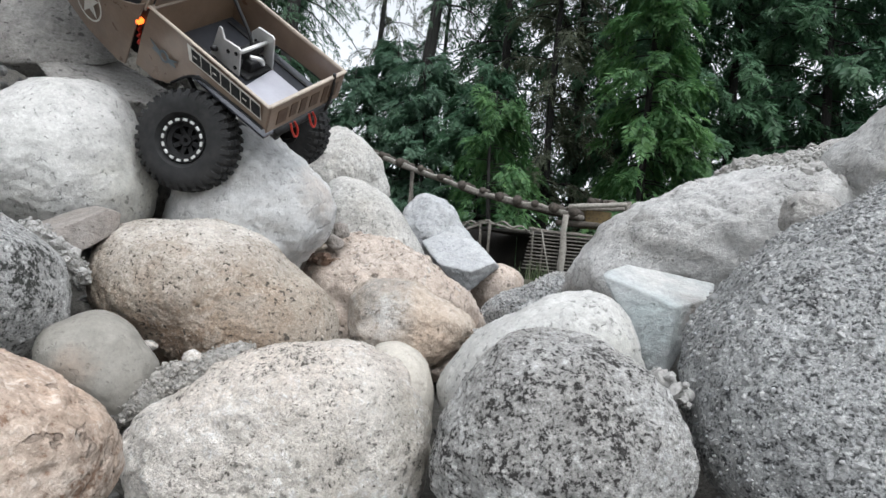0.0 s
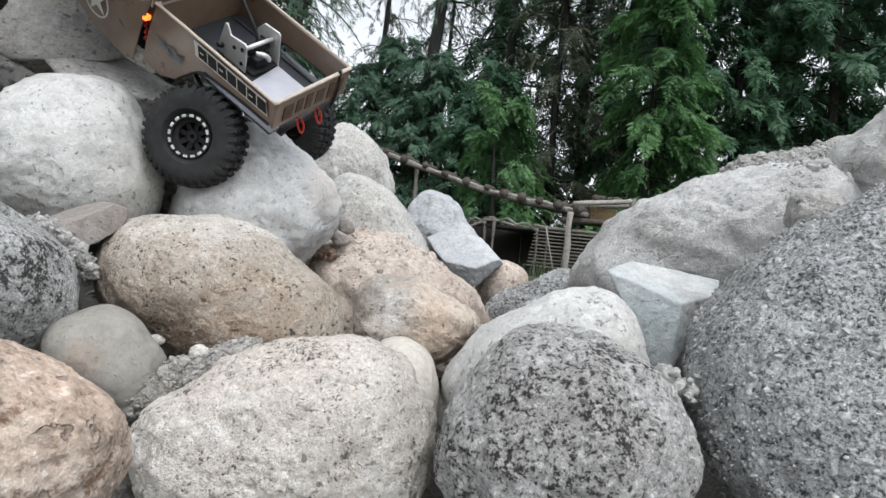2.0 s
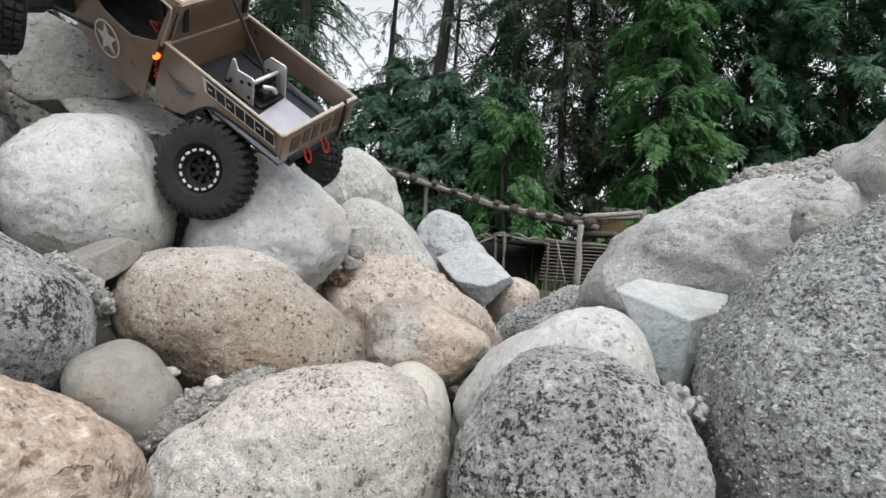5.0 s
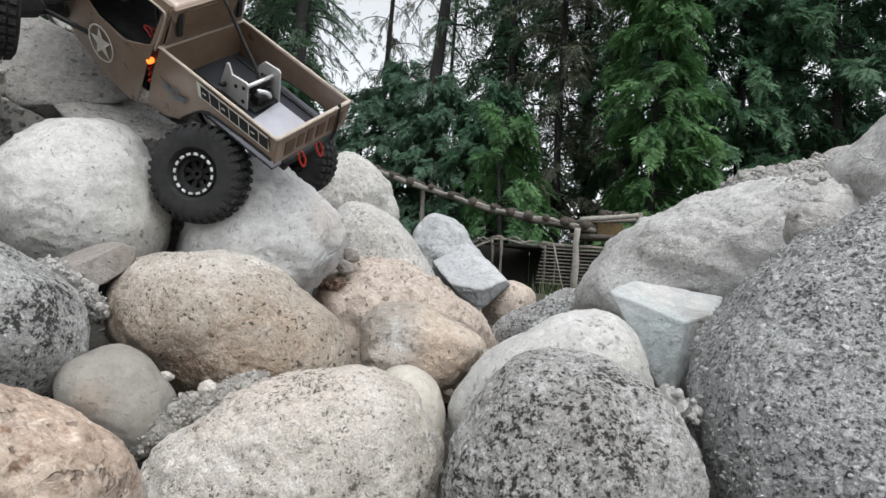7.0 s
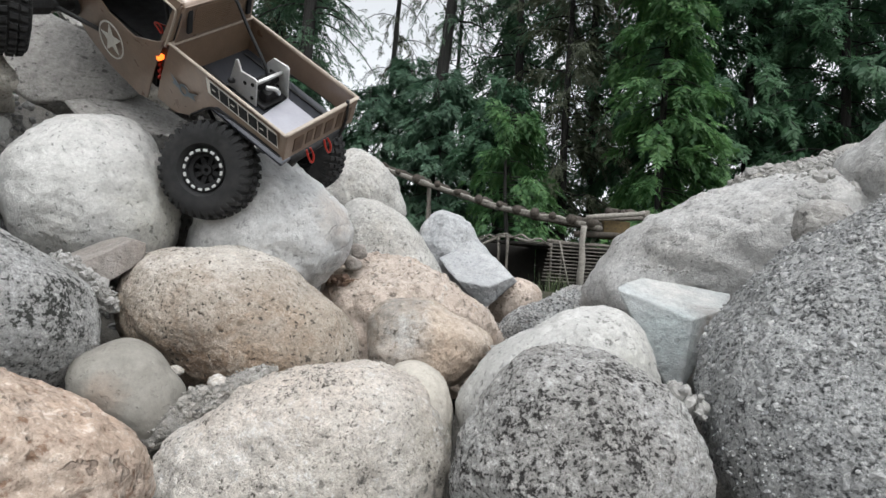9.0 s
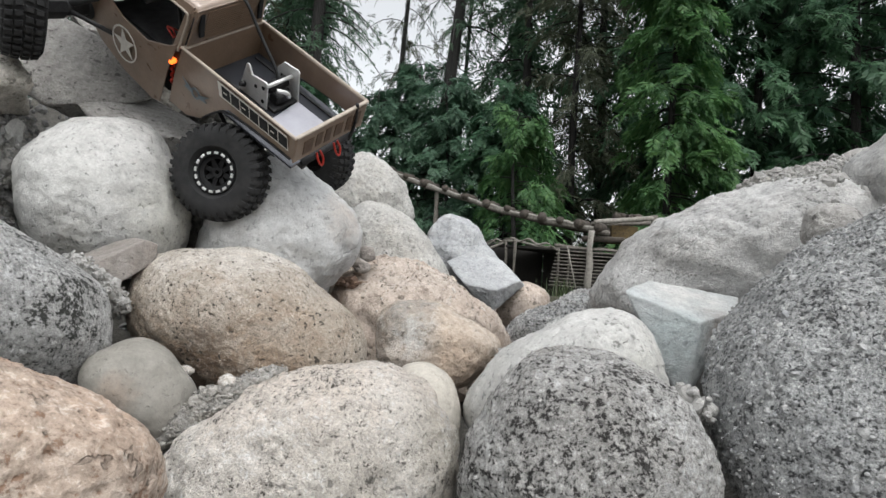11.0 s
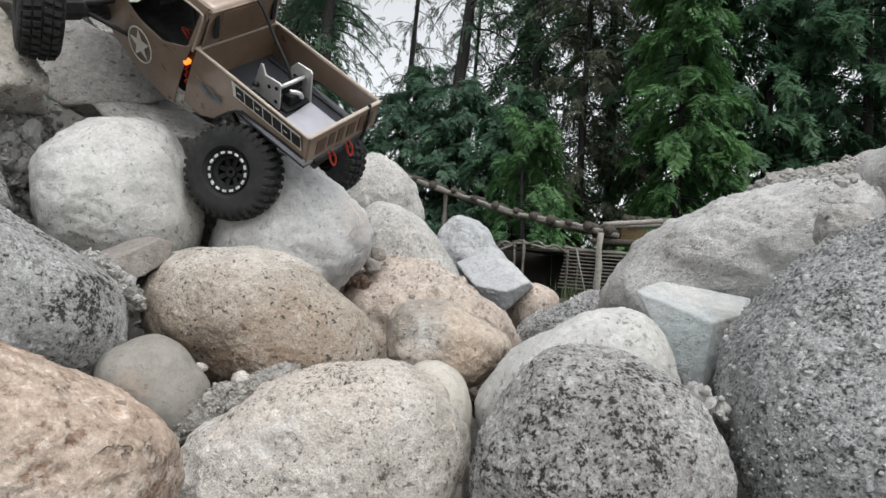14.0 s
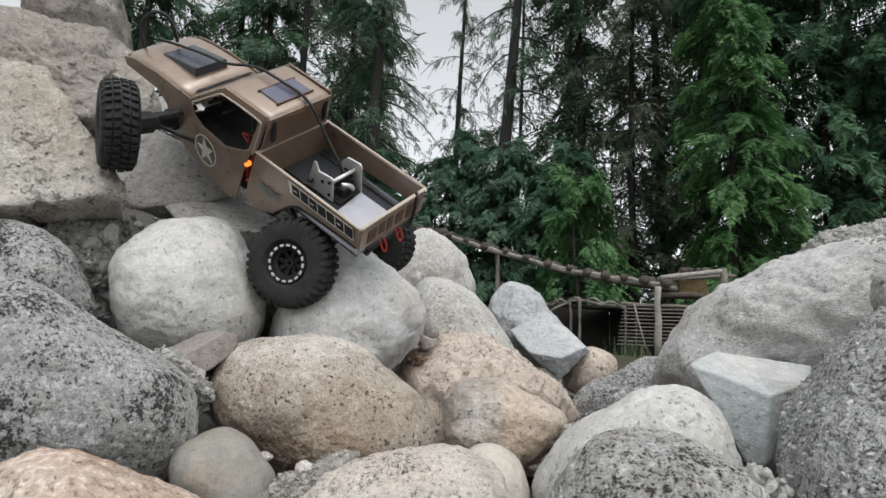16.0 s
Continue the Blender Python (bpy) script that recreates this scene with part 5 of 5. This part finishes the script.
def stick_bridge():
    b = new("stick_bridge")
    tagged(b, "small rustic bridge of sticks with log treads on a sagging pole", "toy bridge")
    ends = (Vector((0.86, 4.03, 0.835)), Vector((0.21, 4.555, 1.045)), Vector((-0.74, 5.278, 1.405)), Vector((-1.15, 5.6, 1.54)))

    def on(s):
        k = min(int(s * 3), 2)
        q = s * 3 - k
        dip = -0.035 * math.sin(math.pi * min(1.0, s * 1.3))
        return ends[k].lerp(ends[k + 1], q) + Vector((0, 0, dip))

    across = Vector((0.42, 0.90, 0.02)).normalized()
    for off, n in ((0.0, 1), (0.15, 2)):
        part("pole", stick([on(s) + across * off for s in np.linspace(0, 1, 7)], 0.018, n), M_STICK if n == 1 else M_LOG, b, "long weathered pole", True)
    for k in range(17):
        p = on((k + 0.4) / 17) + Vector((0, 0, 0.020))
        part("tread", stick([p - across * 0.045, p + across * 0.18], 0.030 + 0.005 * math.sin(k * 2.3), 100 + k, 9), M_LOG, b, "", True)
    part("lashing", stick([on(s) - across * 0.008 + Vector((0, 0, 0.016 + 0.004 * math.sin(s * 60))) for s in np.linspace(0.02, 1, 20)], 0.013, 3), M_ROPE, b, "pale twisted lashing stick", True)
    for s, n in ((0.70, 11), (0.52, 12)):
        p = on(s)
        part("post", stick([p + Vector((0, 0.03, 0)), Vector((p.x + 0.02, p.y + 0.04, float(ground_height(p.x, p.y)) - 0.03))], 0.022, n), M_STICK, b, "", True)
    return b


def stick_platform():
    b = new("stick_platform")
    tagged(b, "small platform of yellowed boards edged with pale sticks", "toy platform")
    box = block((0.90, 4.14, 0.80), (1.07, 4.34, 0.905), 0.004)
    part("board_box", box, M_BOARD, b, "yellow-brown boards")
    part("edge_stick", stick([(0.77, 4.06, 0.915), (0.97, 4.10, 0.93), (1.17, 4.15, 0.968)], 0.017, 21), M_ROPE, b, "pale peeled edge stick", True)
    part("edge_stick", stick([(0.80, 4.30, 0.93), (1.30, 4.34, 0.96)], 0.015, 22), M_STICK, b, "", True)
    part("corner_post", stick([(1.19, 4.16, 0.50), (1.175, 4.15, 0.985)], 0.022, 23), M_STICK, b, "", True)
    part("corner_post", stick([(0.735, 4.03, 0.40), (0.745, 4.0, 0.845)], 0.022, 24), M_ROPE, b, "pale upright post", True)
    part("beam", stick([(0.70, 4.08, 0.80), (1.25, 4.20, 0.80)], 0.020, 25), M_LOG, b, "", True)
    for k in range(3):
        x = 0.93 + 0.06 * k
        part("stub", stick([(x, 4.16, 0.965), (x + 0.055, 4.18, 0.972)], 0.021, 26 + k), M_LOG, b, "", True)
    return b


def stick_shelter():
    b = new("stick_shelter")
    tagged(b, "low dark shelter walled with thin horizontal sticks", "toy shelter")
    for k in range(12):
        z = 0.735 - 0.0225 * k
        part("slat", stick([(0.545 - 0.004 * k, 4.10, z), (0.96, 4.06, z - 0.008)], 0.0050, 40 + k, 6), M_STICK, b, "", True)
    for x, y, z, n in ((0.555, 4.11, 0.76, 60), (0.620, 4.11, 0.75, 61), (0.289, 4.385, 0.80, 62), (0.230, 4.48, 0.79, 63)):
        part("post", stick([(x, y, 0.36), (x + 0.002, y - 0.01, z)], 0.011 if n > 61 else 0.007, n), M_STICK, b, "", True)
    part("top_rail", stick([(0.10, 4.50, 0.725), (0.235, 4.47, 0.79), (0.30, 4.38, 0.79), (0.42, 4.25, 0.745), (0.555, 4.10, 0.725)], 0.008, 64), M_ROPE, b, "pale twisted top rail", True)
    part("top_rail", stick([(0.53, 4.10, 0.745), (0.95, 4.12, 0.73)], 0.011, 65), M_STICK, b, "", True)
    part("vine", stick([(0.02 + 0.54 * q, 4.52 - 0.42 * q, 0.755 + 0.05 * math.sin(3.1 * q) - 0.03 * q + 0.013 * math.sin(31 * q)) for q in np.linspace(0, 1, 24)], 0.0055, 66, 6), M_ROPE, b, "dry vine twisted round the rail", True)
    part("vine", stick([(0.02 + 0.54 * q, 4.515 - 0.42 * q, 0.750 + 0.05 * math.sin(3.1 * q) - 0.03 * q - 0.014 * math.sin(27 * q)) for q in np.linspace(0, 1, 24)], 0.0045, 67, 6), M_STICK, b, "", True)
    part("guy_rope", pipe([(0.60, 4.03, 0.74), (0.66, 3.98, 0.46)], 0.004, 6), M_ROPE, b, "", True)
    # roof and walls hold the interior's shade in their colour
    part("roof", sheet([(0.12, 4.55, 0.775), (0.62, 4.15, 0.735), (1.05, 4.45, 0.74), (0.55, 4.95, 0.78)], 0.02, 0.003), M_SHADE_WALL, b, "twig roof coloured near-black for the shade inside")
    part("back_wall", sheet([(0.55, 4.95, 0.30), (1.05, 4.45, 0.30), (1.05, 4.45, 0.75), (0.55, 4.95, 0.78)], 0.02, 0.003), M_SHADE_WALL, b)
    part("side_wall", sheet([(0.05, 4.62, 0.30), (0.55, 4.95, 0.30), (0.55, 4.95, 0.78), (0.05, 4.62, 0.775)], 0.02, 0.003), M_SHADE_WALL, b)
    return b


def grass(x0, y0, spread, blades, seed, label):
    rng = np.random.default_rng(seed)
    verts, faces = [], []
    for _ in range(blades):
        x, y = x0 + rng.normal(0, spread), y0 + rng.normal(0, spread * 0.5)
        h, a = rng.uniform(0.05, 0.16), rng.uniform(0, 6.28)
        z = float(ground_height(x, y)) - 0.01
        bend, w = rng.uniform(0.02, 0.08), 0.0025
        d = (math.cos(a), math.sin(a))
        n = len(verts)
        for s in (0, 0.5, 1):
            cx, cy, cz = x + d[0] * bend * s * s, y + d[1] * bend * s * s, z + h * s
            verts += [(cx - d[1] * w * (1.05 - s), cy + d[0] * w * (1.05 - s), cz), (cx + d[1] * w * (1.05 - s), cy - d[0] * w * (1.05 - s), cz)]
        faces += [(n, n + 1, n + 3, n + 2), (n + 2, n + 3, n + 5, n + 4)]
    return tagged(new("grass", mesh_of("grass", verts, faces, M_GRASS)), label, "grass", kind="stuff")


g = Graph("green_grass", 0.6)
M_GRASS = g.done(g.mix(g.noise(9, 2), (0.035, 0.06, 0.02), (0.09, 0.12, 0.045)))

stick_bridge()
stick_platform()
stick_shelter()
grass(0.57, 3.95, 0.09, 70, 1, "sparse green grass blades by the stick shelter")


# ---- loose gravel and rubble ----
PEBBLES = {1: sphere_dirs(1), 2: sphere_dirs(2)}


def stones_at(label, places, sizes, material, seed, fine=2, name="gravel"):
    """Many small angular stones, too many to count, as one piece of ground cover."""
    u, f = PEBBLES[fine]
    rng = np.random.default_rng(seed)
    f = np.array(f)
    allv, allf = [], []
    for k, (q, s) in enumerate(zip(places, sizes)):
        m = np.array(Euler(rng.uniform(0, 6.28, 3)).to_matrix()) @ np.diag(s * rng.uniform(0.5, 1.1, 3))
        v = u * (1 + rng.normal(0, 0.14, len(u)))[:, None]
        allv.append(v @ m.T + q)
        allf.append(f + k * len(u))
    return tagged(new(name, mesh_of(name, np.concatenate(allv).tolist(), np.concatenate(allf).tolist(), material, False)), label, "gravel", kind="stuff")


def on_bed(count, size, x0, x1, y0, y1, seed):
    rng = np.random.default_rng(seed)
    x, y = rng.uniform(x0, x1, count), rng.uniform(y0, y1, count)
    return np.stack([x, y, ground_height(x, y) + 0.004], 1), size * rng.lognormal(0, 0.45, count)


def on_stone(ob, count, size, seed, keep=lambda p, n: n[:, 1] < 0.3, sink=0.35, spread=0.40):
    """Places spread evenly over a boulder's skin, where keep(place, normal) says so."""
    me, m = ob.data, np.array(ob.matrix_world)
    rng = np.random.default_rng(seed)
    k = len(me.polygons)
    c, n, a = np.empty(3 * k), np.empty(3 * k), np.empty(k)
    me.polygons.foreach_get("center", c)
    me.polygons.foreach_get("normal", n)
    me.polygons.foreach_get("area", a)
    c = c.reshape(-1, 3) @ m[:3, :3].T + m[:3, 3]
    n = n.reshape(-1, 3) @ m[:3, :3].T
    a = a * keep(c, n)
    pick = rng.choice(k, count, p=a / a.sum())
    s = size * rng.lognormal(0, spread, count)
    return c[pick] + rng.normal(0, 0.0015, (count, 3)) - n[pick] * (s * sink)[:, None], s


def along(points, count, size, jitter, seed):
    rng = np.random.default_rng(seed)
    pts = np.array(points)
    t = rng.uniform(0, len(pts) - 1.001, count)
    i, f = t.astype(int), (t % 1)[:, None]
    return pts[i] * (1 - f) + pts[i + 1] * f + rng.normal(0, 1, (count, 3)) * jitter, size * rng.lognormal(0, 0.5, count)


bpy.context.view_layer.update()
front = lambda p, n: n[:, 1] < 0.25
stones_at("loose grey rubble filling the gaps between boulders", *on_bed(2600, 0.009, -1.3, 0.9, 0.3, 2.6, 5), M_GRIT, 5)
stones_at("coarse grit crusting the huge sloping boulder", *on_stone(SLOPE_RIGHT, 15000, 0.0017, 6, lambda p, n: (n[:, 1] < 0.3) & (p[:, 0] < 0.55), 0.62, 0.5), M_SLOPE_GRIT, 6, 1)
stones_at("apricot crumbs on the long rock's top", *on_stone(APRICOT, 1100, 0.0018, 17, lambda p, n: (n[:, 2] > 0.45) & (n[:, 1] < 0.4), 0.45, 0.6), M_APRICOT_CRUMB, 17)
BANK_CRUMBS = (lambda p, n: (n[:, 2] > 0.55) & (p[:, 0] > 0.48))
stones_at("loose gravel along the top of the sloping bank", *on_stone(BANK, 900, 0.0032, 18, BANK_CRUMBS, 0.3, 0.6), M_CRUMB, 18, 1)
stones_at("loose gravel on the flat boulder of the bank", *on_stone(GRAVEL_BANK, 2600, 0.0045, 7, lambda p, n: n[:, 2] > -0.1, 0.2), M_CRUMB, 7, 1)
stones_at("crumbs stuck to the conglomerate ridge", *on_stone(RIDGE_GRAVEL, 2000, 0.0027, 8, front, 0.35, 0.6), M_CRUMB, 8)
stones_at("grit on the dark gravelly rock", *on_stone(GRAVEL_DARK, 2200, 0.003, 9, front, 0.4), M_GREY, 9, 1)
stones_at("crumbled rubble on the dirt bank", *on_stone(RUBBLE_BANK, 2600, 0.0032, 10, front, 0.4, 0.6), M_GRIT, 10)
stones_at("fine crumbs on the rubble heap of the flat-topped boulder", *on_stone(PALE_SHOULDER_RUBBLE, 2400, 0.0012, 11, front, 0.5, 0.6), M_DUSTY_CRUMB, 11)
stones_at("fine crumbs on the rubble at the granite boulder's edge", *on_stone(GRANITE_EDGE_RUBBLE, 1100, 0.0020, 12, front, 0.45, 0.6), M_CRUMB, 12)
stones_at("fine grit in the gap between pale boulders", *on_stone(GAP_RUBBLE, 900, 0.0022, 15, front, 0.4, 0.6), M_CRUMB, 15, 1)
stones_at("crumbs along the back edge of the wedge rock", *along([WEDGE.matrix_world @ Vector(p) for p in ((-0.050, 0.070, 0.068), (-0.020, 0.076, 0.067), (0.010, 0.078, 0.063))], 60, 0.0014, (0.004, 0.003, 0.001), 16), M_CRUMB, 16)
stones_at("small pale chips in the gap beside the wedge rock", *along(((0.190, 0.605, 0.272), (0.213, 0.590, 0.278), (0.222, 0.565, 0.262)), 55, 0.0046, (0.006, 0.008, 0.004), 13), M_CRUMB, 13)


def pebble(label, at, size, seed):
    u, f = sphere_dirs(4)
    v = np.array([Vector(q) * (1 + 0.10 * noise.fractal(Vector(q) * 1.3 + Vector((seed, 0, 0)), 0.9, 2.0, 4)) for q in u]) * np.array(size)
    ob = new("pebble", mesh_of("pebble", v.tolist(), f, M_PALE))
    ob.location = at
    return tagged(ob, label, "pebble", "pebbles between the boulders")


pebble("small pale round pebble lying in a gap", (-0.249, 0.651, 0.250), (0.0105, 0.009, 0.0085), 1)
pebble("pale pebble at the granite boulder's edge", (-0.423, 0.752, 0.318), (0.011, 0.010, 0.008), 2)
pebble("pale pebble wedged beside the wedge rock", (0.216, 0.588, 0.268), (0.012, 0.010, 0.010), 3)
pebble("small pale pebble behind the smooth grey stone", (-0.318, 0.700, 0.252), (0.010, 0.009, 0.006), 4)


def litter(label, at, count, seed):
    """Dry twigs and needles lying in a gap."""
    rng = np.random.default_rng(seed)
    verts, faces = [], []
    for _ in range(count):
        p = Vector(at) + Vector(rng.normal(0, 1, 3) * (0.012, 0.012, 0.003))
        way = Vector(rng.normal(0, 1, 3) * (1.0, 0.8, 0.2)).normalized() * rng.uniform(0.006, 0.017)
        v, f = tube([p - way, p + Vector(rng.normal(0, 0.0015, 3)), p + way], [0.0007, 0.0008, 0.0005], 5)
        faces += [tuple(i + len(verts) for i in q) for q in f]
        verts += v
    return tagged(new("twig_litter", mesh_of("twig_litter", verts, faces, M_TWIG)), label, "twigs", kind="stuff")


M_TWIG = wood("dry_reddish_twig", (0.21, 0.135, 0.085), (0.10, 0.062, 0.040))
me = GAP_RUBBLE.data
high = max((GAP_RUBBLE.matrix_world @ v.co for v in me.vertices), key=lambda p: p.z - 0.9 * p.y)
litter("dry reddish twigs and needles in a gap between boulders", high - Vector((0, 0, 0.004)), 22, 5)
foot = min((APRICOT.matrix_world @ v.co for v in APRICOT.data.vertices), key=lambda q: (q - Vector((-0.202, 1.047, 0.384))).length)
litter("dry reddish twigs at the foot of the peaked boulder", foot + Vector((0, 0, 0.003)), 26, 7)
stones_at("dark crumbs of dirt at the foot of the peaked boulder", *along([foot + Vector((-0.03, -0.01, 0.004)), foot + Vector((0, 0, 0.003)), foot + Vector((0.03, 0.02, 0.002))], 70, 0.0032, (0.006, 0.008, 0.003), 19), M_RUST_DIRT, 19)
